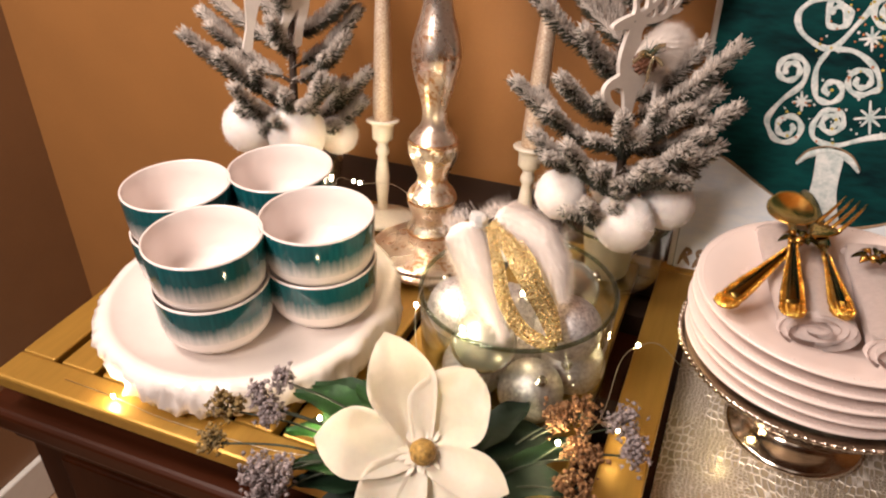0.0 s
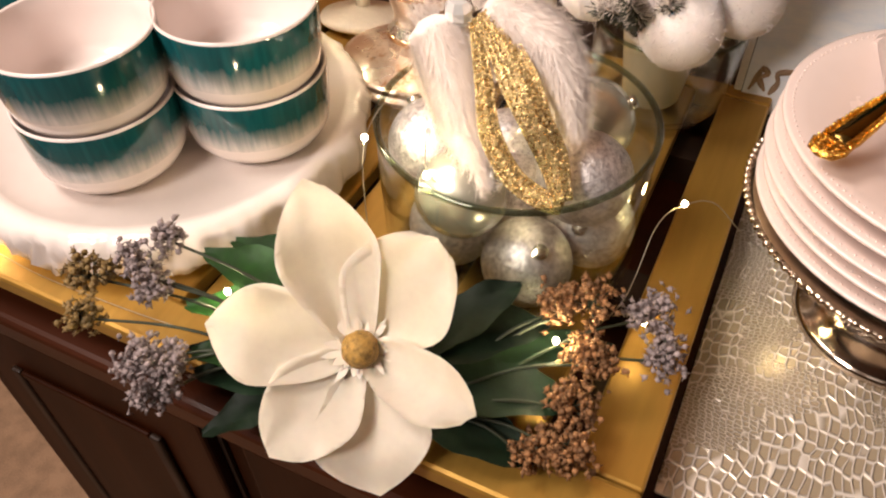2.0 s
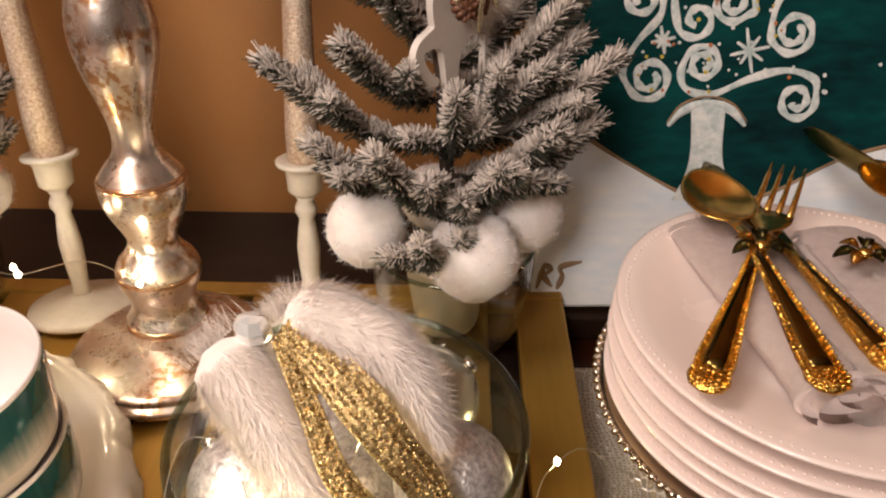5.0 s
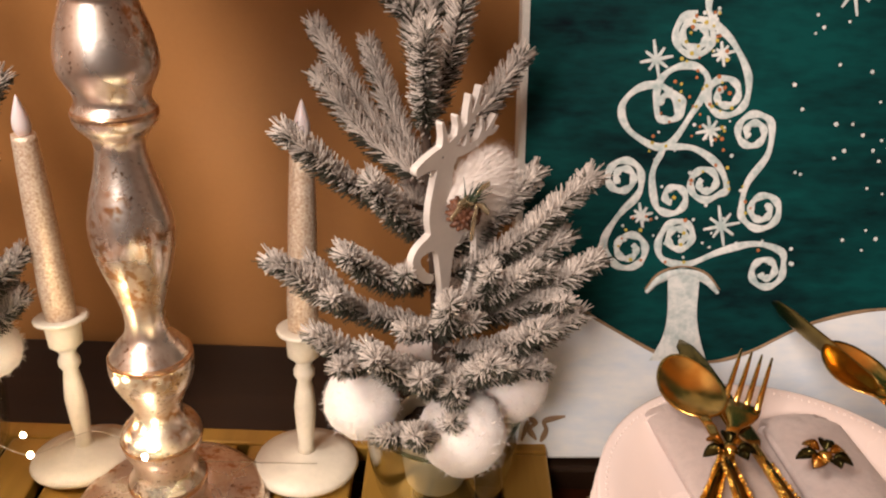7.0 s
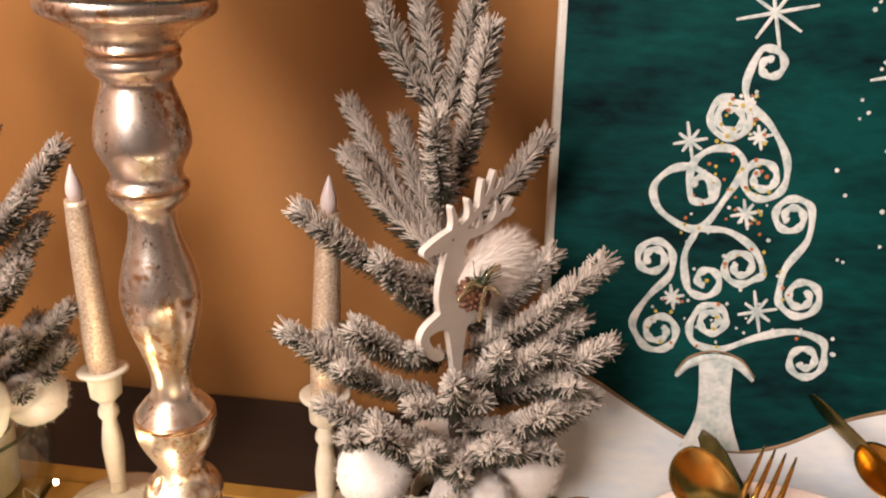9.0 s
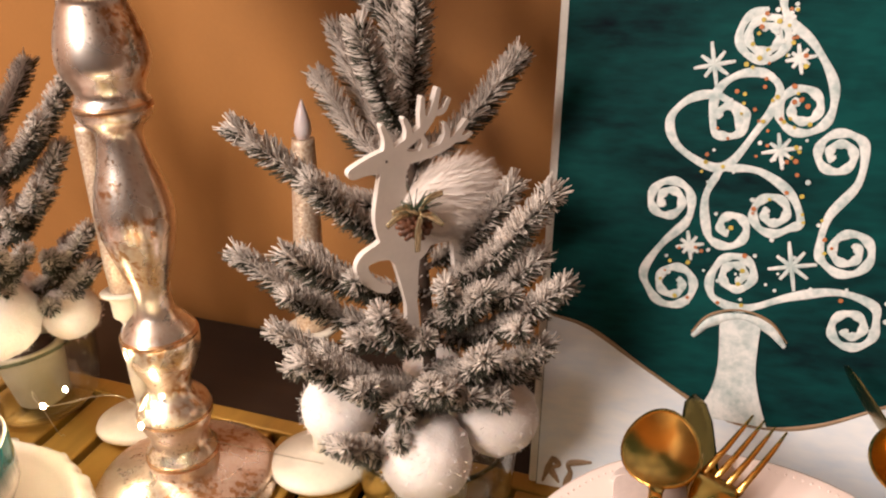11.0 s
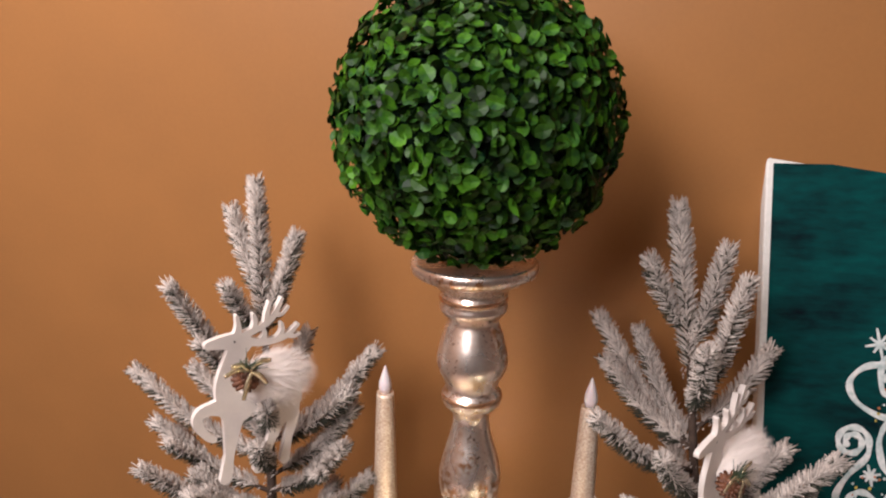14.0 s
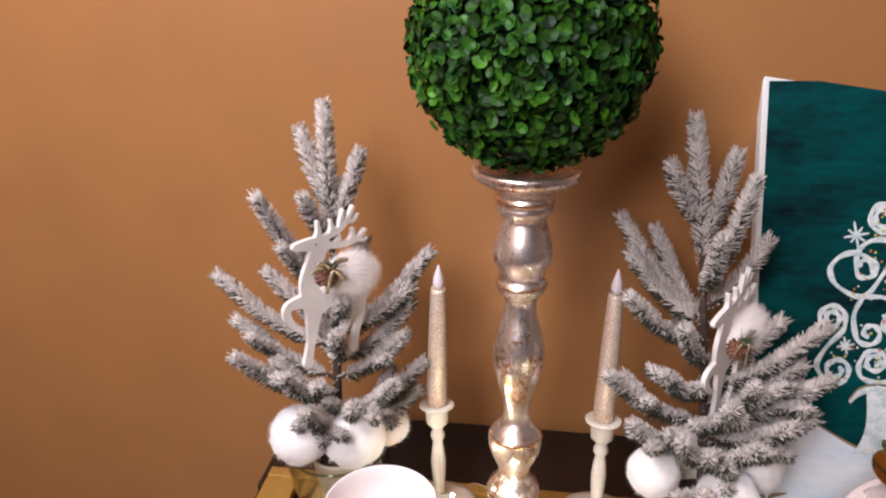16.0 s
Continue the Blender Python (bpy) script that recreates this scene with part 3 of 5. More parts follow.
for k in range(5):
    z = 0.9545 + k * 0.0120
    m = pose(SX - 0.001 + 0.0015 * math.sin(k * 2.1), SY - 0.003 + 0.0015 * math.cos(k * 1.7), z, 0, 0, 60 * k)
    if pl0 is None:
        plate_bm = lathe([(0, 0.002), (0.052, 0.002), (0.055, 0.0), (0.060, 0.001), (0.070, 0.003), (0.090, 0.0075), (0.1075, 0.0115), (0.1098, 0.0128), (0.1098, 0.0142), (0.108, 0.0150),
                                    (0.095, 0.0115), (0.076, 0.0080), (0.068, 0.0050), (0.060, 0.0042), (0, 0.004)], 96)
        for q in range(150):
            a = 2 * math.pi * q / 150
            bmesh.ops.create_icosphere(plate_bm, subdivisions=1, radius=0.0008, matrix=Matrix.Translation((0.1045 * math.cos(a), 0.1045 * math.sin(a), 0.0141)))
        pl0 = solo("plate", plate_bm, M_PLATE, m,
                   "round white porcelain plate with a fine beaded rim", "plate", "stack of plates")
    else:
        copy_thing(pl0, m)

# ---------------------------------------------------------------- canvas painting
u = Vector((1, 0.05, 0)).normalized()
w = Vector((0, 0.33, 0.944))
w = (w - u * w.dot(u)).normalized()
nrm = u.cross(w)
PAINT = Matrix(((u.x, w.x, nrm.x, 0.119), (u.y, w.y, nrm.y, 0.8385), (u.z, w.z, nrm.z, 0.8868), (0, 0, 0, 1)))
M_CANVAS = mat("canvas_edge", (0.74, 0.70, 0.64), 0.8, 0, 300, 0.06, 0.3)
M_TEAL = mat("brushed_teal_paint", (0.002, 0.056, 0.053), 0.7, 0, 15, 0.3, 0.5, second=(0.001, 0.005, 0.008), spec=0.10, stretch=(0.5, 1.5, 1), fine=7, dist=0.0008)
M_WPAINT = mat("white_acrylic_paint", (0.76, 0.75, 0.72), 0.55, 0, 70, 0.14, 0.5, second=(0.36, 0.44, 0.43), fine=4, dist=0.0006)
M_SNOWP = mat("pale_blue_snow_paint", (0.86, 0.85, 0.84), 0.5, 0, 16, 0.1, 0.4, second=(0.62, 0.70, 0.80), stretch=(0.6, 1.6, 1), dist=0.0008)
M_BRUSH = mat("brown_brush_line", (0.32, 0.20, 0.11), 0.5, 0, 60, 0.2, 0.3)
M_YDOT = mat("ochre_paint_dot", (0.60, 0.45, 0.08), 0.5, 0, 60, 0.2, 0.1)
M_ODOT = mat("rust_paint_dot", (0.50, 0.17, 0.06), 0.5, 0, 60, 0.2, 0.1)
CW, CH = 0.406, 0.489

paint = thing("canvas_painting", PAINT, "canvas painting of a swirling white tree on teal", "painting")
part("canvas", box(0, CW, 0, CH, -0.018, -0.0012, 0.002), M_CANVAS, paint, "white stretched canvas sides", smooth=False)
part("background", box(0.006, CW, 0.002, CH - 0.007, -0.0012, 0.0), M_TEAL, paint, "teal brushed background", smooth=False)


def ribbon(pts, width, lift=0.0003, taper=True, wobble=0.2, n=10):
    """A brush stroke: a low rounded strip along pts, given in cm on the canvas."""
    path = spline([((x + 0.2) / 100, y / 100, 0) for x, y in pts], n)
    bm = bmesh.new()
    prev = None
    m = len(path)
    for i, p in enumerate(path):
        d = (path[min(i + 1, m - 1)] - path[max(i - 1, 0)]).normalized()
        s = Vector((-d.y, d.x, 0))
        e = min(i, m - 1 - i) / 4
        k = width / 2 * (1 + wobble * math.sin(i * 0.37 + m)) * (min(1, 0.55 + 0.45 * e) if taper else 1)
        row = [bm.verts.new(p + s * k * q + Vector((0, 0, lift * h))) for q, h in ((-1, 0.25), (-0.6, 0.9), (0, 1.0 + 0.0008 * i), (0.6, 0.9), (1, 0.25))]
        if prev:
            for a in range(4):
                bm.faces.new((prev[a], prev[a + 1], row[a + 1], row[a]))
        prev = row
    return bm


def curl(cx, cy, r, a0, turns, inward=0.72, n=9):
    """Points of a spiral that starts on its rim at angle a0 (degrees) and winds in."""
    k = max(6, int(abs(turns) * n))
    out = []
    for i in range(k + 1):
        t = i / k
        a = radians(a0) + 2 * math.pi * turns * t
        out.append((cx + r * (1 - inward * t) * math.cos(a), cy + r * (1 - inward * t) * math.sin(a)))
    return out


SW = 0.0052
strokes = {
    "tip": curl(15.3, 37.9, 1.25, 130, -1.2)[::-1] + [(13.7, 36.6), (14.1, 35.1), (15.7, 33.6), (17.0, 31.5)] + curl(15.5, 29.7, 1.75, 5, -1.7),
    "ring": curl(12.9, 34.0, 1.7, 90, 2.1, 0.65),
    "heart": curl(11.3, 28.8, 1.15, 215, 0.9, 0.3)[::-1] + [(10.3, 30.4), (11.5, 31.6), (13.2, 31.7), (14.1, 30.5), (13.0, 28.2), (11.1, 25.7), (8.4, 26.8), (7.6, 28.6), (8.7, 30.0), (10.4, 30.3), (11.7, 29.3), (11.9, 27.9)],
    "belly": [(11.1, 25.7), (10.3, 23.7), (10.6, 21.5)] + curl(12.0, 21.8, 1.35, 230, 1.1),
    "hip": [(11.1, 25.7), (13.4, 25.6), (15.4, 24.3), (16.2, 22.6)] + curl(14.5, 23.0, 1.45, -40, -1.5),
    "right_wave": curl(17.9, 26.9, 1.5, 20, 1.6)[::-1] + [(19.2, 25.2), (17.8, 23.0), (17.5, 20.8)] + curl(19.2, 20.9, 1.6, 215, 1.6),
    "left_wave": curl(8.0, 23.3, 1.5, -10, 1.7)[::-1] + [(9.2, 21.9), (7.8, 20.3), (6.8, 18.4)] + curl(8.8, 17.7, 1.65, 200, 1.6),
    "hem": curl(12.7, 18.7, 1.35, 160, -1.7)[::-1] + [(11.1, 18.0), (11.6, 16.9), (13.5, 16.5), (16.2, 17.6), (18.9, 18.2), (21.0, 17.6)] + curl(19.9, 16.0, 1.5, 20, -1.5),
}
for pts in strokes.values():
    part("swirl", ribbon(pts, SW), M_WPAINT, paint, "white painted swirl")


def star(cx, cy, r, arms=8, w=0.0013):
    """A brushed star: one outline with blunt thin arms."""
    bm = bmesh.new()
    ring = []
    c = Vector(((cx + 0.2) / 100, cy / 100, 0.0007))
    for k in range(arms):
        a = math.pi * 2 * k / arms + 0.2
        ln = r * (1.0 if k % 2 == 0 else 0.74) * (1 + 0.08 * math.sin(k * 5.1 + cx))
        d, s = Vector((math.cos(a), math.sin(a), 0)), Vector((-math.sin(a), math.cos(a), 0))
        b = a + math.pi / arms
        ring += [c + d * ln * 0.55 - s * w, c + d * ln - s * w * 0.7, c + d * ln + s * w * 0.7, c + d * ln * 0.55 + s * w, c + Vector((math.cos(b), math.sin(b), 0)) * w * 2.7]
    mid = bm.verts.new(c + Vector((0, 0, 0.0004)))
    vs = [bm.verts.new(q) for q in ring]
    for k in range(len(vs)):
        bm.faces.new((mid, vs[k], vs[(k + 1) % len(vs)]))
    return bm


for cx, cy, r in ((15.3, 41.6, 0.030), (24.6, 37.5, 0.021), (10.0, 32.2, 0.0135), (15.0, 32.7, 0.009), (14.5, 27.0, 0.0115), (9.6, 20.4, 0.0095), (16.0, 19.6, 0.0155)):
    part("star", star(cx, cy, r), M_WPAINT, paint, "white painted star", smooth=False)

rng = random.Random(11)


def dots(spots, r):
    bm = bmesh.new()
    for x, y in spots:
        bmesh.ops.create_circle(bm, cap_ends=True, segments=8, radius=r * rng.uniform(0.7, 1.3), matrix=Matrix.Translation((x / 100, y / 100, 0.0009 + rng.uniform(0, 0.0002))))
    return bm


def in_tree(n):
    out = []
    while len(out) < n:
        y = rng.uniform(16.5, 36)
        half = 6.6 * (1 - (y - 16) / 23)
        out.append((13.8 + rng.uniform(-half, half), y))
    return out


for n, mt, lb in ((60, M_WPAINT, "white paint dots"), (46, M_YDOT, "ochre paint dots"), (40, M_ODOT, "rust paint dots")):
    tagged(part("dots", dots(in_tree(n), 0.0013), mt, paint, lb, smooth=False), kind="stuff")
tagged(part("snow_dots", dots([(rng.uniform(20.5, 40), rng.uniform(14, 46)) for _ in range(90)], 0.0015), M_WPAINT, paint, "white paint snow dots", smooth=False), kind="stuff")

hill = spline([(0.65, 14.5, 0), (3.5, 13.8, 0), (7.6, 11.4, 0), (12.3, 8.9, 0), (15.6, 8.4, 0), (19.0, 9.2, 0), (24.1, 11.7, 0), (30.0, 12.9, 0), (36, 12.2, 0), (40.5, 10.5, 0)], 6)
bm = bmesh.new()
top = [bm.verts.new((p.x / 100, p.y / 100, 0.0004)) for p in hill]
low = [bm.verts.new((p.x / 100, 0.0025, 0.0004)) for p in hill]
for i in range(len(hill) - 1):
    bm.faces.new((low[i], low[i + 1], top[i + 1], top[i]))
part("snow_hill", bm, M_SNOWP, paint, "pale blue-white painted snow hills", smooth=False)
part("hill_line", ribbon([(p.x, p.y) for p in hill[::6]], 0.0028, 0.0009), M_BRUSH, paint, "brown brush line along the snow")
bm = bmesh.new()
lft = spline([(12.0, 15.8, 0), (12.2, 12.5, 0), (11.9, 10.5, 0), (11.0, 8.6, 0)], 6)
rgt = spline([(14.6, 15.8, 0), (14.6, 12.5, 0), (15.0, 10.5, 0), (15.7, 8.5, 0)], 6)
a = [bm.verts.new((p.x / 100 + 0.002, p.y / 100, 0.0014)) for p in lft]
b = [bm.verts.new((p.x / 100 + 0.002, p.y / 100, 0.0014)) for p in rgt]
for i in range(len(a) - 1):
    bm.faces.new((a[i], a[i + 1], b[i + 1], b[i]))
part("trunk", bm, M_WPAINT, paint, "white painted tree trunk", smooth=False)
part("trunk_cap", ribbon([(10.4, 14.2), (11.4, 15.3), (13.2, 15.9), (15.0, 15.4), (16.2, 14.2)], 0.006, 0.0018), M_WPAINT, paint, "white painted cap with brown edge")
part("cap_line", ribbon([(10.3, 14.5), (11.3, 15.75), (13.2, 16.35), (15.1, 15.8), (16.3, 14.5)], 0.0018, 0.0020), M_BRUSH, paint)
for pts in ([(0.9, 1.7), (1.5, 3.6)], [(1.4, 3.7), (2.0, 3.2), (1.5, 2.7), (2.1, 1.8)], [(2.5, 1.6), (2.9, 2.6), (2.8, 3.4), (4.4, 3.8)]):
    part("signature_mark", ribbon(pts, 0.0042, 0.0016), M_BRUSH, paint, "brown painted mark")

# ---------------------------------------------------------------- strands (fur, needles)
M_FUR = mat("white_faux_fur", (0.93, 0.83, 0.76), 0.9, 0, 60, 0.03, 0.0, sheen=0.6, isle=0.04)
M_COTTON = mat("white_cotton_snow", (0.84, 0.76, 0.72), 0.95, 0, 90, 0.05, 0.5, sheen=0.4, sub=0.15, dist=0.002)
M_NEEDLE = mat("grey_green_needle", (0.045, 0.044, 0.026), 0.7, 0, 60, 0.2, 0.0, isle=0.45)
M_FLOCK = mat("snow_flocked_needle", (0.58, 0.50, 0.44), 0.9, 0, 60, 0.15, 0.0, isle=0.35)
M_BARK = mat("brown_wrapped_stem", (0.075, 0.045, 0.030), 0.85, 0, 120, 0.3, 0.6)


class Strands:
    """Gathers thin tapered blades into one mesh."""

    def __init__(self):
        self.v, self.f, self.m = [], [], []

    def blade(self, p, d, length, width, bend, mi=0, face=None):
        d = d.normalized()
        s = d.cross(face or Vector((random.uniform(-1, 1), random.uniform(-1, 1), random.uniform(-1, 1)))).normalized() * width / 2
        b = len(self.v)
        mid = p + d * length * 0.55 + bend * 0.3
        self.v += [p - s, p + s, mid - s * 0.8, mid + s * 0.8, p + d * length + bend]
        self.f += [(b, b + 1, b + 3, b + 2), (b + 2, b + 3, b + 4)]
        self.m += [mi, mi]

    def spike(self, p, d, length, width, mi=0):
        """A three-sided needle."""
        d = d.normalized()
        u_ = d.orthogonal().normalized() * width / 2
        w_ = d.cross(u_)
        b = len(self.v)
        for k in range(3):
            a = 2.094 * k
            o = u_ * math.cos(a) + w_ * math.sin(a)
            self.v.append(p + o)
        for k in range(3):
            a = 2.094 * k
            o = u_ * math.cos(a) + w_ * math.sin(a)
            self.v.append(p + d * length + o * 0.55)
        for k in range(3):
            j = (k + 1) % 3
            self.f.append((b + k, b + j, b + 3 + j, b + 3 + k))
            self.m.append(mi)
        self.f.append((b + 3, b + 4, b + 5))
        self.m.append(mi)

    def tube(self, pts, r0, r1, mi=0, sides=6):
        bm_ = bmesh.new()
        sweep(bm_, pts, lambda t: r0 + (r1 - r0) * t, sides)
        b = len(self.v)
        bm_.verts.index_update()
        self.v += [v.co.copy() for v in bm_.verts]
        for f in bm_.faces:
            self.f.append(tuple(b + v.index for v in f.verts))
            self.m.append(mi)
        bm_.free()

    def solid(self, bm_, mi=0):
        b = len(self.v)
        bm_.verts.index_update()
        self.v += [v.co.copy() for v in bm_.verts]
        for f in bm_.faces:
            self.f.append(tuple(b + v.index for v in f.verts))
            self.m.append(mi)
        bm_.free()

    def mesh(self, name, mats):
        me_ = bpy.data.meshes.new(name)
        me_.from_pydata([tuple(q) for q in self.v], [], self.f)
        for q in mats:
            me_.materials.append(q)
        me_.polygons.foreach_set("material_index", self.m)
        me_.polygons.foreach_set("use_smooth", [True] * len(self.f))
        return me_


def sub(name, me_, parent, label=""):
    ob_ = new(name, me_)
    ob_.parent = parent
    return tagged(ob_, label)


def fuzz(S, r, where, count, length, squash=1.0):
    """A cotton ball: a lumpy core with short loose fibres."""
    S.solid(ball(r * 0.97, 20, (1, 1, squash), 0.06, where, where[0] * 50))
    for _ in range(count):
        n = Vector((random.gauss(0, 1), random.gauss(0, 1), random.gauss(0, 1))).normalized()
        p = Vector(where) + Vector((n.x, n.y, n.z * squash)) * r * 0.95
        S.blade(p, n + Vector((random.gauss(0, 1), random.gauss(0, 1), random.gauss(0, 1))) * 0.7, length * random.uniform(0.4, 1), 0.00035, Vector((0, 0, 0)))


# ---------------------------------------------------------------- vases with flocked trees
def vase(cx, cy, label):
    v = thing("glass_bowl_vase", (cx, cy, T), label, "vase", "pair of tree vases")
    part("glass", lathe([(0, 0.0), (0.036, 0.0), (0.045, 0.003), (0.0495, 0.010), (0.0535, 0.030), (0.0565, 0.055), (0.0570, 0.068), (0.0560, 0.074), (0.0555, 0.0752), (0.0545, 0.074),
                         (0.0552, 0.067), (0.0548, 0.055), (0.0517, 0.030), (0.0475, 0.011), (0.043, 0.0055), (0.03, 0.004), (0, 0.004)], 64), M_GLASS, v)
    part("rim", lathe([(0.0555 + 0.0016 * math.cos(a), 0.0752 + 0.0016 * math.sin(a)) for a in [2 * math.pi * k / 8 for k in range(9)]], 64), M_RIM, v, "thick rounded glass rim")
    return v


def conifer(name, label, base, top_, tips, seed, twig):
    random.seed(seed)
    o = Vector(base)
    t = thing(name, o, label, "artificial tree", "pair of flocked trees")
    tv = Vector(top_) - o
    bend = Vector((tv.y, -tv.x, 0)) * 0.08
    axis = spline([Vector((0, 0, 0)), tv * 0.35 + bend, tv * 0.7 + bend, tv], 8)
    S = Strands()
    S.tube(axis[:-3], 0.0055, 0.002, 0, 8)
    sub("trunk", S.mesh("trunk", [M_BARK]), t, "brown wrapped wire trunk")
    first_ = True
    for tip in tips + [tuple(top_)]:
        tp = Vector(tip) - o
        rise = tp.z / tv.z
        reach = (tp - Vector((tv.x * rise, tv.y * rise, tp.z))).length
        steep = 0.40 + 0.42 * rise + 7.0 * max(0.0, rise - 0.75)
        h = tv.z * 0.60 if tip == tuple(top_) else max(0.008, min(tp.z - 0.016 - steep * reach, tv.z * 0.84))
        k = min(range(len(axis)), key=lambda i: abs(axis[i].z - h))
        root = axis[k]
        S = Strands()
        mid = root.lerp(tp, 0.55) + Vector((0, 0, -0.09 * (tp - root).length if tip != tuple(top_) else 0))
        path = spline([root, mid, tp], 8)
        S.tube(path, 0.0022, 0.0010, 0)
        ln = (tp - root).length
        lines = [(path, ln, 1.0)]
        if ln > 0.055 and twig and rise < 0.47:
            for sgn in (-1, 1):
                f = random.uniform(0.36, 0.62)
                st_ = path[int(f * (len(path) - 1))]
                d = (tp - root).normalized()
                side = d.cross(Vector((random.uniform(-0.4, 0.4), random.uniform(-0.5, 0.5), 1))).normalized() * sgn
                en = st_ + (d * 0.85 + side * random.uniform(0.45, 0.75) + Vector((0, 0, random.uniform(-0.1, 0.3)))).normalized() * min(0.042, ln * random.uniform(0.36, 0.52))
                lines.append((spline([st_, st_.lerp(en, 0.5), en], 6), (en - st_).length, 0.85))
        for pth, L, sc in lines:
            if sc < 1:
                S.tube(pth, 0.0016, 0.0008, 0)
            m = len(pth) - 1
            count = int(L * 10500)
            for _ in range(count):
                q = random.random() ** 0.8
                if q * L < L * 0.12 and sc == 1:
                    continue
                i = min(int(q * m), m - 1)
                p = pth[i].lerp(pth[i + 1], q * m - i)
                d = (pth[i + 1] - pth[i]).normalized()
                a = random.uniform(0, 2 * math.pi)
                u_ = d.orthogonal().normalized()
                out = u_ * math.cos(a) + d.cross(u_) * math.sin(a)
                fwd = 0.75 + 0.9 * max(0, q - 0.8) * 5
                dd = (d * fwd + out * random.uniform(0.75, 1.1)).normalized()
                up = dd.z * 0.35 + out.z * 0.3
                fl = 1 if random.random() < 0.22 + 1.5 * up + 0.34 * q else 0
                S.spike(p + out * 0.0008, dd, 0.0122 * sc * random.uniform(0.65, 1.1), 0.0013 if fl else 0.0010, 1 + fl)
            d = (pth[-1] - pth[-2]).normalized()
            for _ in range(70):
                out = (Vector((random.gauss(0, 1), random.gauss(0, 1), random.gauss(0, 1))).normalized() + d * 0.75).normalized()
                S.spike(pth[-1] - d * 0.003, out, 0.0102 * sc * random.uniform(0.7, 1.05), 0.0012, 2 if random.random() < 0.72 else 1)
            for _ in range(int(L * 1100)):
                q = random.random()
                i = min(int(q * m), m - 1)
                p = pth[i].lerp(pth[i + 1], q * m - i)
                off = Vector((random.gauss(0, 1), random.gauss(0, 1), random.gauss(0, 1) + 1.0)).normalized()
                S.spike(p + off * 0.0055, off.orthogonal() + off * 0.6, 0.0030 * random.uniform(0.6, 1.2), 0.0014, 2)
        sub("branch", S.mesh("branch", [M_BARK, M_NEEDLE, M_FLOCK]), t, "snow-flocked grey-green branch" if first_ else "")
        first_ = False
    return t


RV = (0.064, 0.802)
LV = (-0.326, 0.812)
vase(*RV, "round clear glass bowl vase holding a small beige pot")
vase(*LV, "round clear glass bowl vase with cotton snowballs on its rim")
tips_r = [(0.006, 0.845, 1.294), (0.062, 0.850, 1.304), (0.073, 0.816, 1.291), (-0.030, 0.902, 1.219), (-0.023, 0.860, 1.198), (0.005, 0.903, 1.207), (0.047, 0.789, 1.247),
          (0.107, 0.871, 1.212), (-0.028, 0.772, 1.194), (0.020, 0.764, 1.170), (0.147, 0.796, 1.162), (0.117, 0.824, 1.150), (0.137, 0.806, 1.116), (0.156, 0.789, 1.110),
          (0.113, 0.778, 1.105), (0.146, 0.779, 1.074), (-0.040, 0.767, 1.114), (0.006, 0.750, 1.130), (-0.016, 0.758, 1.068), (0.023, 0.724, 1.078), (0.066, 0.742, 1.105),
          (0.047, 0.715, 1.028), (0.122, 0.754, 1.080), (0.092, 0.742, 1.062), (0.030, 0.900, 1.140), (0.095, 0.890, 1.090), (0.050, 0.735, 1.055)]
tips_l = [(-0.347, 0.850, 1.317), (-0.290, 0.849, 1.296), (-0.367, 0.772, 1.275), (-0.334, 0.803, 1.265), (-0.317, 0.874, 1.255), (-0.350, 0.777, 1.225), (-0.429, 0.800, 1.180),
          (-0.388, 0.826, 1.173), (-0.415, 0.797, 1.132), (-0.225, 0.849, 1.193), (-0.241, 0.826, 1.165), (-0.245, 0.840, 1.139), (-0.391, 0.735, 1.127), (-0.345, 0.727, 1.112),
          (-0.294, 0.770, 1.175), (-0.299, 0.758, 1.145), (-0.246, 0.810, 1.117), (-0.230, 0.828, 1.076), (-0.236, 0.823, 1.042), (-0.247, 0.760, 1.091), (-0.319, 0.710, 1.088),
          (-0.318, 0.747, 1.030), (-0.282, 0.742, 1.075), (-0.360, 0.880, 1.130), (-0.300, 0.880, 1.190), (-0.375, 0.780, 1.090)]
conifer("flocked_tree", "small snow-flocked artificial tree standing in a glass bowl", (RV[0], RV[1], T + 0.050), (0.0246, 0.861, 1.3335), tips_r, 5, True)
conifer("flocked_tree", "small snow-flocked artificial tree with short upturned branches", (LV[0], LV[1], T + 0.050), (-0.321, 0.8455, 1.344), tips_l, 8, True)

random.seed(21)


def snowball(x, y, z, r, label="fluffy white cotton snowball in the glass bowl", sq=1.0):
    S = Strands()
    fuzz(S, r, (0, 0, 0), 700, 0.006, sq)
    ob_ = new("snowball", S.mesh("snowball", [M_COTTON]))
    ob_.location = (x, y, z)
    tagged(ob_, label, "snowball", "cotton snowballs")


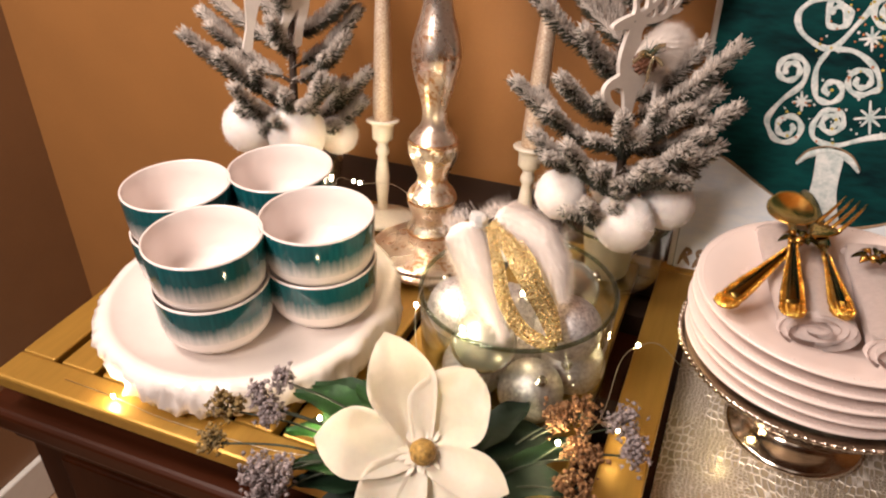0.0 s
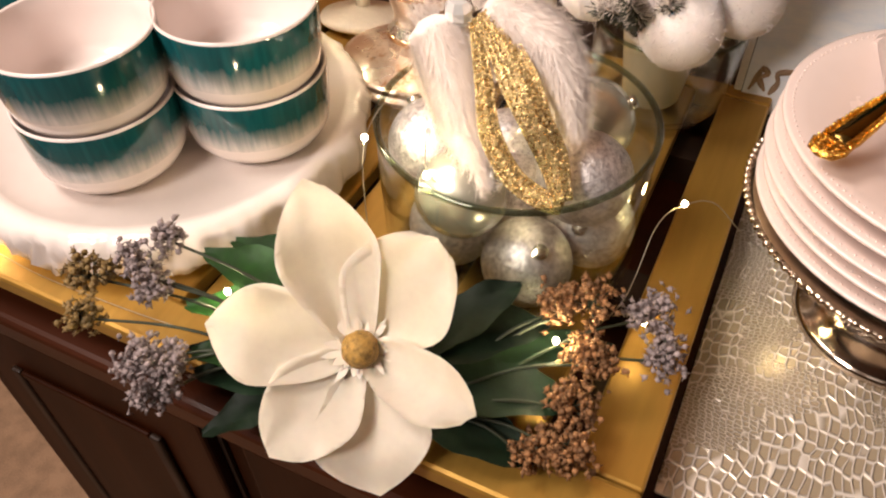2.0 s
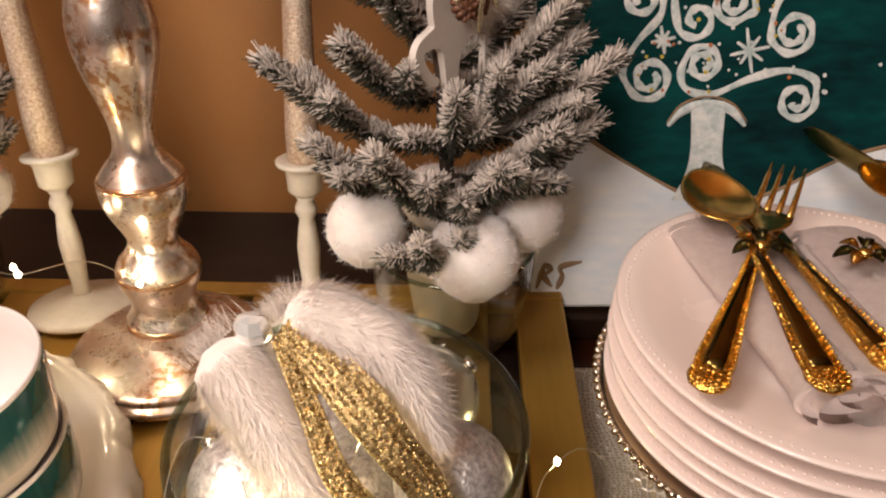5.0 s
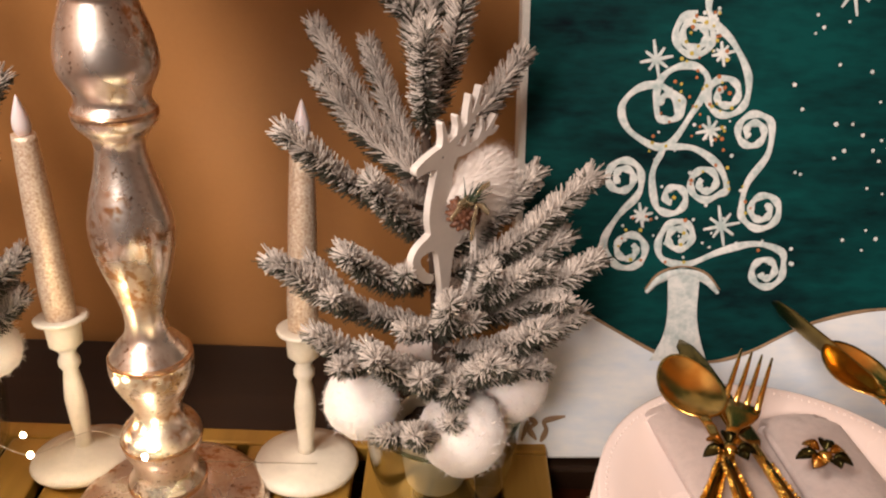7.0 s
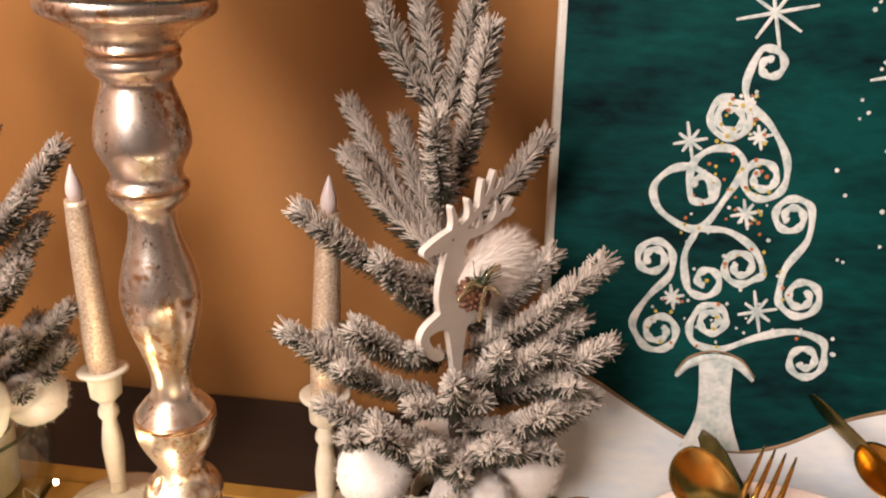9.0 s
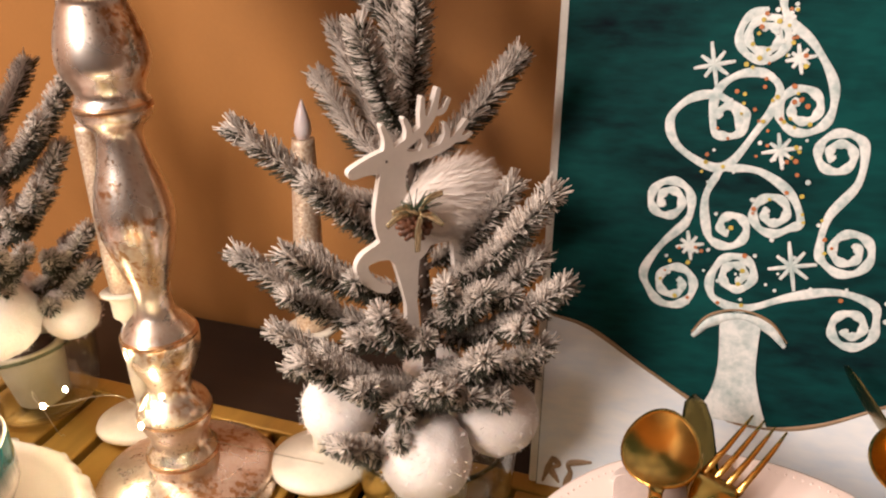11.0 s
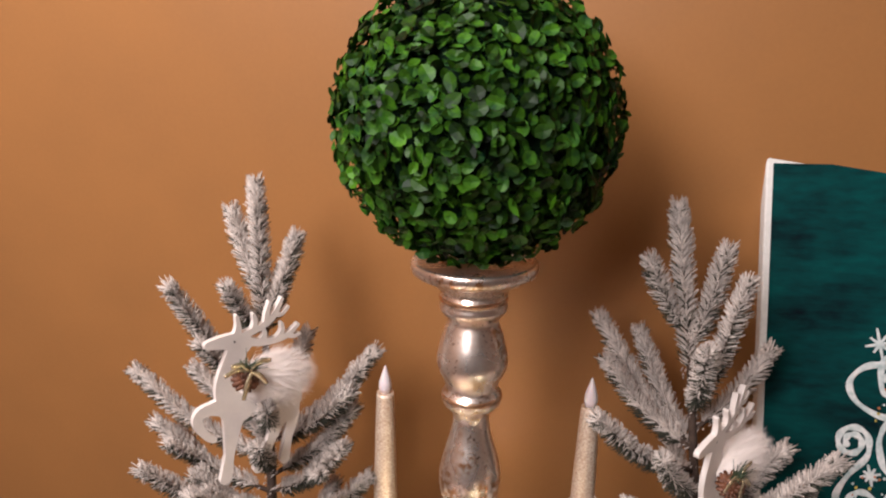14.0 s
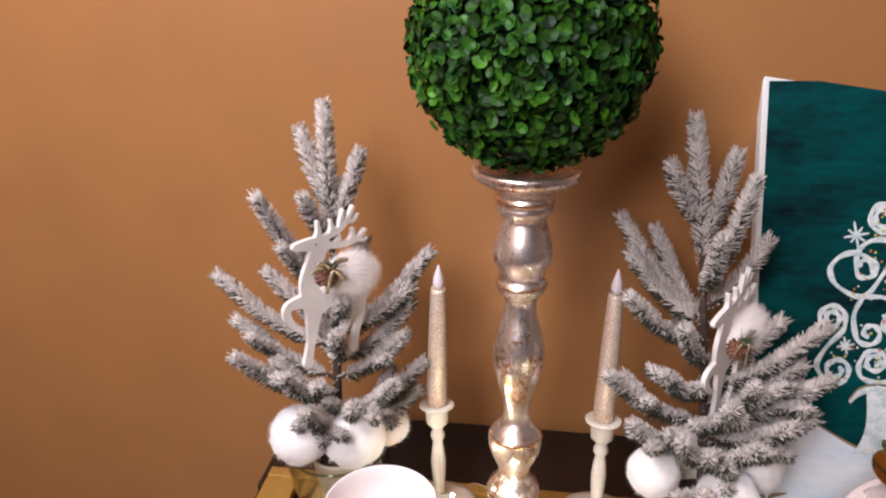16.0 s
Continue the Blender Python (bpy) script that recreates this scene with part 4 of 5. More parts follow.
for x, y, z, r in ((0.009, 0.775, 1.001, 0.0265), (0.0775, 0.757, 0.993, 0.0300), (0.111, 0.800, 0.999, 0.0275), (0.050, 0.842, 0.985, 0.025),
                   (-0.350, 0.766, 1.019, 0.0320), (-0.2955, 0.7755, 1.016, 0.0345), (-0.270, 0.822, 0.998, 0.0240), (-0.352, 0.838, 0.990, 0.025)):
    snowball(x, y, z, r)
M_POT = mat("beige_moulded_pot", (0.62, 0.54, 0.42), 0.7, 0, 40, 0.1, 0.3)
for px_, py_ in ((RV[0] - 0.004, RV[1]), LV):
    pot = thing("tree_pot", (px_, py_, T + 0.0045), "small beige moulded pot under the tree inside the glass", "pot", "pots in the vases")
    part("body", lathe([(0, 0), (0.021, 0), (0.0225, 0.002), (0.0295, 0.056), (0.0305, 0.0575), (0.0305, 0.0600), (0.0290, 0.0610), (0.027, 0.058), (0.025, 0.046), (0, 0.046)], 48), M_POT, pot)
    part("soil", ball(0.0255, 20, (1, 1, 0.22), 0.2, (0, 0, 0.048)), M_BARK, pot, "brown filler round the trunk")
# ---------------------------------------------------------------- deer ornaments
M_DEER = mat("white_painted_plywood", (0.74, 0.66, 0.60), 0.55, 0, 50, 0.05, 0.1)
M_EYE = mat("black_eye_spot", (0.02, 0.015, 0.012), 0.4, 0, 50, 0.1, 0)


def flat_bar(bm, pts, widths, thick):
    """A cut-out strip in the xz plane (mm), of that thickness."""
    n = 6
    path = spline([(x / 1000, 0, z / 1000) for x, z in pts], n)
    m = len(path)
    front, back = [], []
    for i, p in enumerate(path):
        f = i / (m - 1) * (len(widths) - 1)
        k = min(int(f), len(widths) - 2)
        wd = (widths[k] + (widths[k + 1] - widths[k]) * (f - k)) / 2000
        d = (path[min(i + 1, m - 1)] - path[max(i - 1, 0)]).normalized()
        s = Vector((-d.z, 0, d.x)) * wd
        front.append((bm.verts.new(p + s + Vector((0, -thick, 0))), bm.verts.new(p - s + Vector((0, -thick, 0)))))
        back.append((bm.verts.new(p + s + Vector((0, thick, 0))), bm.verts.new(p - s + Vector((0, thick, 0)))))
    for i in range(m - 1):
        (a, b_), (c, d_) = front[i], front[i + 1]
        (e, f_), (g, h_) = back[i], back[i + 1]
        for q in ((a, b_, d_, c), (e, g, h_, f_), (a, c, g, e), (b_, f_, h_, d_)):
            bm.faces.new(q)
    bm.faces.new((front[0][0], back[0][0], back[0][1], front[0][1]))
    bm.faces.new((front[-1][0], front[-1][1], back[-1][1], back[-1][0]))


def cut_out(limbs, step, thick):
    """One board sawn to the joint outline of rounded limbs (mm in the xz plane)."""
    caps = []
    for pts, wid in limbs:
        line = spline([(x, 0, z) for x, z in pts], 8)
        for i, p in enumerate(line):
            f = i / (len(line) - 1) * (len(wid) - 1)
            k = min(int(f), len(wid) - 2)
            caps.append((p.x, p.z, (wid[k] + (wid[k + 1] - wid[k]) * (f - k)) / 2))
    caps = np.array(caps)
    xs = np.arange(caps[:, 0].min() - 14, caps[:, 0].max() + 14, step)
    zs = np.arange(caps[:, 1].min() - 14, caps[:, 1].max() + 14, step)
    gx, gz = np.meshgrid(xs, zs, indexing="ij")
    field = np.full(gx.shape, -99.0)
    for x, z, r in caps:
        field = np.maximum(field, r - np.hypot(gx - x, gz - z))
    bm = bmesh.new()
    made = {}

    def at(key, x, z):
        if key not in made:
            made[key] = (bm.verts.new((x / 1000, -thick, z / 1000)), bm.verts.new((x / 1000, thick, z / 1000)))
        return made[key]

    for i in range(len(xs) - 1):
        for j in range(len(zs) - 1):
            corner = [(i, j), (i + 1, j), (i + 1, j + 1), (i, j + 1)]
            val = [field[c] for c in corner]
            if max(val) <= 0:
                continue
            loop, rim = [], []
            for k in range(4):
                a, b = corner[k], corner[(k + 1) % 4]
                va, vb = val[k], val[(k + 1) % 4]
                if va > 0:
                    loop.append(at(a, xs[a[0]], zs[a[1]]))
                if (va > 0) != (vb > 0):
                    f = va / (va - vb)
                    q = at((min(a, b), max(a, b)), xs[a[0]] + (xs[b[0]] - xs[a[0]]) * f, zs[a[1]] + (zs[b[1]] - zs[a[1]]) * f)
                    loop.append(q)
                    rim.append((len(loop) - 1, va > 0))
            if len(loop) < 3:
                continue
            bm.faces.new([q[0] for q in loop])
            bm.faces.new([q[1] for q in loop[::-1]])
            if len(rim) == 2:
                a, b = (loop[rim[0][0]], loop[rim[1][0]])
                bm.faces.new((a[0], a[1], b[1], b[0]))
    bmesh.ops.remove_doubles(bm, verts=bm.verts[:], dist=0.00002)
    bmesh.ops.recalc_face_normals(bm, faces=bm.faces[:])
    return bm


def deer(where, label):
    random.seed(31)
    limbs = [([(-26, -3), (-14, -1), (0, -1), (9, -4)], [7, 10, 15, 13]), ([(4, -5), (-1, -20), (-3, -38), (5, -55)], [16, 19, 26, 34]),
             ([(2, 4), (3, 12), (1, 21)], [7, 4.5, 2.5]), ([(4, -50), (24, -48), (46, -50), (60, -55)], [28, 30, 30, 24]),
             ([(0, -56), (-20, -57), (-33, -61), (-34, -70), (-26, -80), (-19, -84)], [20, 11, 8, 8, 6.5, 6]),
             ([(2, -58), (0, -78), (-2, -100), (-5, -122)], [22, 14, 8, 10]), ([(54, -58), (47, -78), (42, -92), (29, -117)], [22, 13, 8, 9]),
             ([(62, -56), (64, -76), (61, -92), (58, -112)], [18, 11, 7.5, 9]),
             ([(6, 1), (22, -2), (40, -1), (54, 3), (66, 12)], [8, 6.5, 5.5, 5, 3]), ([(26, -2), (30, 4), (29, 10)], [5, 4, 2.5]), ([(44, 0), (49, 7), (48, 14)], [5, 4, 2.5]), ([(54, 3), (62, 2), (68, 4)], [4.5, 3.5, 2.5]),
             ([(6, 3), (18, 8), (31, 14), (40, 22), (47, 35)], [7, 6, 5.5, 5, 3]), ([(18, 8), (20, 15), (18, 22)], [5, 4, 2.5]), ([(31, 14), (32, 23), (34, 32)], [5, 4, 2.5]), ([(40, 22), (48, 22), (54, 28)], [4.5, 3.5, 2.5])]
    limbs = [([(0.85 * x, z - 0.10 * x) for x, z in p], wd) for p, wd in limbs]
    t = thing("deer_ornament", where, label, "ornament", "deer ornaments")
    part("body", cut_out(limbs, 1.1, 0.0024), M_DEER, t, "white painted plywood cut-out", smooth=False)
    e = bmesh.new()
    bmesh.ops.create_circle(e, cap_ends=True, segments=10, radius=0.0008, matrix=pose(-0.001, -0.0030, 0.0, 90))
    part("eye", e, M_EYE, t, "small black eye spot", smooth=False)
    S = Strands()
    S.solid(ball(0.0200, 18, (1.4, 0.55, 1.0), 0.1, (0.031, -0.004, -0.037)))
    for _ in range(6000):
        n = Vector((random.gauss(0, 1), random.gauss(0, 1), random.gauss(0, 1))).normalized()
        p = Vector((0.031 + n.x * 0.0275, -0.004 + n.y * 0.0105, -0.037 + n.z * 0.0205))
        flow = Vector((0.9, -0.15 + n.y * 0.5, 0.05 + n.z * 0.45))
        S.blade(p, flow + Vector((random.gauss(0, 0.3), random.gauss(0, 0.3), random.gauss(0, 0.3))), random.uniform(0.006, 0.018), 0.00030, Vector((0.001, 0, -0.001)), face=n)
    sub("fur", S.mesh("fur", [M_FUR]), t, "fluffy white faux fur saddle")


M_CONE = mat("brown_pine_cone", (0.16, 0.060, 0.028), 0.5, 0, 200, 0.3, 0.3, isle=0.4)
M_TINSEL = mat("champagne_foil_ribbon", (0.75, 0.62, 0.40), 0.25, 0.8, 100, 0.1, 0.2)
M_SPRIG = mat("dark_green_sprig", (0.035, 0.060, 0.025), 0.6, 0, 60, 0.3, 0.1, isle=0.4)


def cone_pick(where):
    random.seed(44)
    t = thing("pine_cone_pick", where, "tiny pine cone with gold foil bow and green sprig", "decoration", "pine cone picks")
    S = Strands()
    S.solid(ball(0.0058, 12, (1, 0.9, 1)))
    for k in range(70):
        a, h = k * 2.4, -0.0055 + 0.011 * k / 70
        r = math.sqrt(max(0.0, 1 - (h / 0.0065) ** 2)) * 0.0062
        n = Vector((math.cos(a) * r, math.sin(a) * r, h))
        S.spike(n * 0.85, n + Vector((0, 0, 0.003)), 0.0028, 0.0034)
    sub("cone", S.mesh("cone", [M_CONE]), t)
    for k, (ax, az) in enumerate(((-1.0, 0.1), (0.9, 0.5), (-0.8, 0.55), (0.7, -0.5), (-0.3, -1.0))):
        S = Strands()
        bm = bmesh.new()
        flat_bar(bm, [(0, 2), (ax * 7, az * 7 + 3), (ax * 14, az * 13)], [1.6, 3.2, 2.2], 0.0003)
        S.solid(bm)
        o_ = sub("foil_loop", S.mesh("foil_loop", [M_TINSEL]), t, "champagne foil strip" if k == 0 else "")
        o_.location = (0, -0.004 - 0.0008 * k, 0.004)
    S = Strands()
    for k in range(60):
        d = Vector((random.uniform(-1, 1), random.uniform(-0.8, 0.1), random.uniform(0.1, 1)))
        S.spike(Vector((0, -0.002, 0.006)), d, random.uniform(0.005, 0.013), 0.0006)
    sub("sprig", S.mesh("sprig", [M_SPRIG]), t, "green needle sprig")


DR = pose(0.0570, 0.7850, 1.178, 0, 0, 53) @ pose(0, 0, 0, 0, -5, 0) @ Matrix.Scale(0.95, 4)
DL = pose(-0.3150, 0.7690, 1.236, 0, 0, 51) @ pose(0, 0, 0, 0, 8, 0)
for m_, px_, pz_, lb in ((DR, 0.004, -0.038, "white wooden deer cut-out with faux fur body hanging in the tree"), (DL, 0.004, -0.028, "white wooden deer cut-out with fluffy faux fur back hung on branches")):
    deer(m_, lb)
    cone_pick(m_ @ pose(px_, -0.0140, pz_) @ Matrix.Scale(1.45, 4))

# ---------------------------------------------------------------- glass bowl with ornaments and wings
GX, GY = 0.0185, 0.606
gb = thing("glass_cylinder_bowl", (GX, GY, T), "wide clear glass bowl filled with silver baubles", "glass bowl")
part("glass", lathe([(0, 0), (0.074, 0), (0.0785, 0.003), (0.0805, 0.010), (0.0815, 0.060), (0.0818, 0.1010), (0.0812, 0.1025), (0.0800, 0.1025), (0.0792, 0.101),
                     (0.0788, 0.060), (0.0778, 0.013), (0.0745, 0.0075), (0.06, 0.006), (0, 0.006)], 96), M_GLASS, gb)
part("rim", lathe([(0.0808 + 0.0021 * math.cos(a), 0.1022 + 0.0019 * math.sin(a)) for a in [2 * math.pi * k / 10 for k in range(11)]], 96), M_RIM, gb, "thick rounded glass rim")
M_BAUBLE = mat("silver_glitter_bauble", (0.82, 0.77, 0.75), 0.40, 0.7, 330, 0.3, 1.0, second=(0.34, 0.30, 0.30), fine=2.3, dist=0.0010)
M_SATIN = mat("satin_champagne_bauble", (0.66, 0.64, 0.54), 0.24, 0.7, 30, 0.08, 0.05)
M_CAP = mat("bauble_cap_metal", (0.7, 0.68, 0.6), 0.25, 1.0, 60, 0.1, 0.1)
spots = [(-0.026, -0.032, 0.034, 0), (0.028, -0.044, 0.0345, 0), (0.052, 0.002, 0.0345, 0), (-0.052, 0.014, 0.0345, 1), (0.000, 0.008, 0.0340, 0), (0.030, 0.044, 0.0345, 1), (-0.022, 0.050, 0.0345, 0),
         (-0.044, -0.020, 0.082, 0), (-0.012, -0.049, 0.0795, 1), (0.048, -0.016, 0.0850, 0), (0.034, 0.036, 0.084, 1)]
for k, (dx, dy, dz, kind_) in enumerate(spots):
    b_ = thing("bauble", pose(GX + dx, GY + dy, T + dz, 40 * math.sin(k * 2.3), 50 * math.cos(k * 1.9), 70 * k), ("satin champagne bauble among silver ones in the bowl", "silver glitter bauble in the glass bowl")[kind_ == 0], "bauble", "baubles in the bowl")
    part("shell", ball(0.0272, 32), M_BAUBLE if kind_ == 0 else M_SATIN, b_)
    part("cap", lathe([(0.0, 0.0305), (0.0045, 0.0302), (0.0048, 0.0262), (0.0, 0.0262)], 16), M_CAP, b_, "ribbed metal cap")

# winged ornament: local s runs from the knob to the tip, q across, h out of the wings
W0, W1 = Vector((-0.014, 0.608, 1.057)), Vector((0.070, 0.556, 0.9985))
ax = (W1 - W0).normalized()
bx = Vector((0.124, 0.05, 0.02))
bx = (bx - ax * bx.dot(ax)).normalized()
nx = bx.cross(ax) * -1
if nx.z < 0:
    nx = -nx
wings = thing("wing_ornament", W0, "white faux fur wings with gold glitter feather bands", "ornament")
M_GOLDGLIT = mat("gold_glitter_fabric", (0.76, 0.58, 0.29), 0.27, 0.95, 420, 0.3, 1.0, second=(0.36, 0.25, 0.10), fine=2.2, dist=0.002)


M_CRYSTAL = mat("clear_crystal", (0.92, 0.92, 0.90), 0.06, 0.35, 60, 0.05, 0.0, coat=1.0)


def at_wing(s_, q_, h_=0.0):
    return ax * (s_ * 0.90) + bx * q_ + nx * h_


random.seed(7)
for pts, wid in (([(-0.0089, -0.0196, 0.004), (0.0133, -0.0218, 0.004), (0.0426, -0.0276, 0.001), (0.0686, -0.0334, -0.002), (0.0920, -0.0375, -0.003)], [0.0150, 0.0172, 0.0155, 0.0095, 0.003]),
                 ([(0.0030, 0.0105, 0.006), (0.0203, 0.0195, 0.015), (0.0458, 0.0265, 0.018), (0.0698, 0.0250, 0.013), (0.0930, 0.0179, 0.004)], [0.0110, 0.0145, 0.0150, 0.0115, 0.004])):
    line = spline([at_wing(a_, b_, c_) for a_, b_, c_ in pts], 10)
    m_ = len(line)
    S = Strands()

    def half(f):
        f = f * (len(wid) - 1)
        k_ = min(int(f), len(wid) - 2)
        return wid[k_] + (wid[k_ + 1] - wid[k_]) * (f - k_)

    bm = bmesh.new()
    prev = None
    for i, p in enumerate(line):
        d = (line[min(i + 1, m_ - 1)] - line[max(i - 1, 0)]).normalized()
        sd = d.cross(nx).normalized()
        r = half(i / (m_ - 1)) * min(1.0, 0.45 + i * 0.2)
        ring = [bm.verts.new(p + sd * math.cos(t_) * r * 0.9 + nx * math.sin(t_) * r * 0.55) for t_ in [k_ * math.pi / 6 for k_ in range(12)]]
        if prev:
            for k_ in range(12):
                bm.faces.new((prev[k_], prev[(k_ + 1) % 12], ring[(k_ + 1) % 12], ring[k_]))
        else:
            bm.faces.new(ring)
        prev = ring
    bm.faces.new(prev)
    S.solid(bm)
    for _ in range(19000):
        f = random.random()
        i = min(int(f * (m_ - 1)), m_ - 2)
        p = line[i].lerp(line[i + 1], f * (m_ - 1) - i)
        d = (line[i + 1] - line[i]).normalized()
        sd = d.cross(nx).normalized()
        t_ = random.uniform(-0.5, math.pi + 0.5)
        r = half(f) * min(1.0, 0.45 + i * 0.2)
        o_ = sd * math.cos(t_) * 0.9 + nx * math.sin(t_) * 0.55
        S.blade(p + o_ * r * 0.96, d * 1.0 + o_ * random.uniform(0.02, 0.38) + Vector((random.gauss(0, 0.30), random.gauss(0, 0.30), random.gauss(0, 0.30))),
                random.uniform(0.004, 0.013), 0.00028, -nx * 0.001, face=o_)
    for _ in range(260):
        d = -ax + bx * random.gauss(0, 0.5) + nx * random.uniform(0, 0.9)
        S.blade(line[0] + bx * random.gauss(0, 0.006), d, random.uniform(0.007, 0.016), 0.00022, nx * 0.002)
    sub("fur_wing", S.mesh("fur_wing", [M_FUR]), wings, "long white faux fur wing")
for pts, wid in (([(0.0080, 0.0044, 0.010), (0.0301, 0.0065, 0.018), (0.0598, 0.0044, 0.024), (0.0812, 0.0020, 0.020), (0.1023, 0.0009, 0.010), (0.1265, -0.0050, 0.002)], [0.0040, 0.0076, 0.0092, 0.0076, 0.0072, 0.0045]),
                 ([(0.0105, 0.0007, 0.010), (0.0450, -0.0110, 0.008), (0.0712, -0.0205, 0.005), (0.0984, -0.0215, -0.001), (0.1179, -0.0141, -0.003), (0.1292, -0.0071, -0.001)], [0.0025, 0.0042, 0.0050, 0.0052, 0.0050, 0.0030])):
    line = spline([at_wing(a_, b_, c_) for a_, b_, c_ in pts], 12)
    m_ = len(line)
    bm = bmesh.new()
    prev = None
    for i, p in enumerate(line):
        f = i / (m_ - 1) * (len(wid) - 1)
        k_ = min(int(f), len(wid) - 2)
        hw = wid[k_] + (wid[k_ + 1] - wid[k_]) * (f - k_)
        d = (line[min(i + 1, m_ - 1)] - line[max(i - 1, 0)]).normalized()
        sd = d.cross(nx).normalized()
        row = []
        for c_ in range(9):
            x_ = -1 + c_ / 4
            hgt = 0.0028 * (1 - x_ * x_) + (0.0014 if c_ in (0, 4, 8) else 0) + 0.0010 * math.sin(i * 2.6) * math.cos(c_ * 1.57)
            row.append(bm.verts.new(p + sd * hw * x_ + nx * hgt))
        row += [bm.verts.new(p + sd * hw * 0.9 - nx * 0.0015), bm.verts.new(p - sd * hw * 0.9 - nx * 0.0015)]
        if prev:
            for c_ in range(11):
                bm.faces.new((prev[c_], prev[(c_ + 1) % 11], row[(c_ + 1) % 11], row[c_]))
        else:
            bm.faces.new(row)
        prev = row
    bm.faces.new(prev)
    band = part("gold_band", bm, M_GOLDGLIT, wings, "gold glitter feather band")
    S = Strands()
    for r_ in (-0.55, -0.2, 0.2, 0.55):
        for i in range(3, m_ - 1):
            f = i / (m_ - 1) * (len(wid) - 1)
            k_ = min(int(f), len(wid) - 2)
            hw = wid[k_] + (wid[k_ + 1] - wid[k_]) * (f - k_)
            d = (line[min(i + 1, m_ - 1)] - line[i - 1]).normalized()
            b2 = bmesh.new()
            bmesh.ops.create_icosphere(b2, subdivisions=1, radius=0.0010 + 0.0004 * math.sin(i * 2 + r_ * 9), matrix=Matrix.Translation(
                line[i] + d * (0.0008 if abs(r_) > 0.4 else 0) + d.cross(nx).normalized() * hw * r_ + nx * (0.0030 * (1 - r_ * r_) + 0.0004)))
            S.solid(b2)
    sub("beadwork", S.mesh("beadwork", [M_GOLDGLIT]), band, "rows of tiny gold beads")["kind"] = "stuff"
    bm = bmesh.new()
    for side_ in (-1, 1):
        off = []
        for i, p in enumerate(line):
            f = i / (m_ - 1) * (len(wid) - 1)
            k_ = min(int(f), len(wid) - 2)
            hw = wid[k_] + (wid[k_ + 1] - wid[k_]) * (f - k_)
            d = (line[min(i + 1, m_ - 1)] - line[max(i - 1, 0)]).normalized()
            off.append(p + d.cross(nx).normalized() * hw * side_ + nx * 0.0012)
        sweep(bm, off, 0.0011, 6)
    part("edge_cord", bm, M_GOLDGLIT, band, "raised gold cord edge")
part("crystal_knob", ball(0.0082, 8, lump=0.3, where=at_wing(-0.001, -0.004, 0.008)), M_CRYSTAL, wings, "clear crystal knob", smooth=False)

# ---------------------------------------------------------------- magnolia and sprigs
M_PETAL = mat("cream_foam_petal", (0.94, 0.86, 0.73), 0.55, 0, 18, 0.05, 0.12, sub=0.25, fine=12)
M_STAMEN = mat("golden_stamen_cone", (0.56, 0.32, 0.07), 0.6, 0, 300, 0.4, 1.0, dist=0.002)
# brighter copy of the leaf green: the fairy bulb's light is in the colour
M_GREEN_LIT = mat("bulb_lit_green_silk_leaf", (0.016, 0.070, 0.010), 0.55, 0, 30, 0.3, 0.3, isle=0.4, spec=0.3)
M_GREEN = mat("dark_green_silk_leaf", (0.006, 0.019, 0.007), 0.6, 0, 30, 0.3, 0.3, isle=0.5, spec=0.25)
FC = Vector((-0.0060, 0.4605, 0.9435))
FN = Vector((0.30, -0.58, 0.74)).normalized()
mag = thing("magnolia_flower", FC, "large cream artificial magnolia with golden centre and dark leaves", "artificial flower")


def petal(tip, width, cup, seed):
    """A broad cupped petal from the centre to tip."""
    ln = tip.length
    d = tip.normalized()
    s_ = d.cross(FN).normalized()
    n_ = s_.cross(d)
    if n_.dot(FN) < 0:
        n_ = -n_
    bm = bmesh.new()
    rows = []
    R_, C_ = 16, 12
    for i in range(R_ + 1):
        t_ = i / R_
        w_ = width * (math.sin(math.pi * min(1, t_ * 0.925 + 0.03)) ** 0.60) * (0.56 + 0.62 * t_) * (1 + 0.06 * math.sin(t_ * 9 + seed * 2))
        row = []
        for j in range(C_ + 1):
            x_ = -1 + 2 * j / C_
            lift = cup * (x_ * x_) * math.sin(math.pi * t_) ** 0.7 - cup * 0.9 * math.sin(math.pi * t_) * 0.6
            lift += 0.0026 * noise.noise(Vector((x_ * 1.6, t_ * 2.6, seed * 3.1)))
            curl_ = -0.010 * max(0.0, t_ - 0.78) / 0.22
            p = d * (ln * 0.925 * t_ + ln * 0.07 * (1 - abs(x_)) * t_ ** 4) + s_ * (w_ * x_) + n_ * (lift + curl_ + 0.003)
            row.append(bm.verts.new(p))
        rows.append(row)
    for i in range(R_):
        for j in range(C_):
            bm.faces.new((rows[i][j], rows[i + 1][j], rows[i + 1][j + 1], rows[i][j + 1]))
    bmesh.ops.solidify(bm, geom=bm.faces[:], thickness=0.0010)
    bmesh.ops.recalc_face_normals(bm, faces=bm.faces[:])
    return bm


for k, (tx, ty, tz, wd) in enumerate(((-0.0714, 0.422, 0.971, 0.0285), (-0.0407, 0.479, 1.031, 0.0262), (0.021, 0.494, 1.004, 0.0335), (0.0640, 0.4426, 0.952, 0.0195), (0.0305, 0.407, 0.902, 0.0320), (-0.0225, 0.393, 0.925, 0.0270))):
    part("petal", petal(Vector((tx, ty, tz)) - FC, wd, 0.008, k), M_PETAL, mag)
bm = ball(0.0098, 20, (1, 1, 1.25), 0.08)
rot = Vector((0, 0, 1)).rotation_difference(FN).to_matrix().to_4x4()
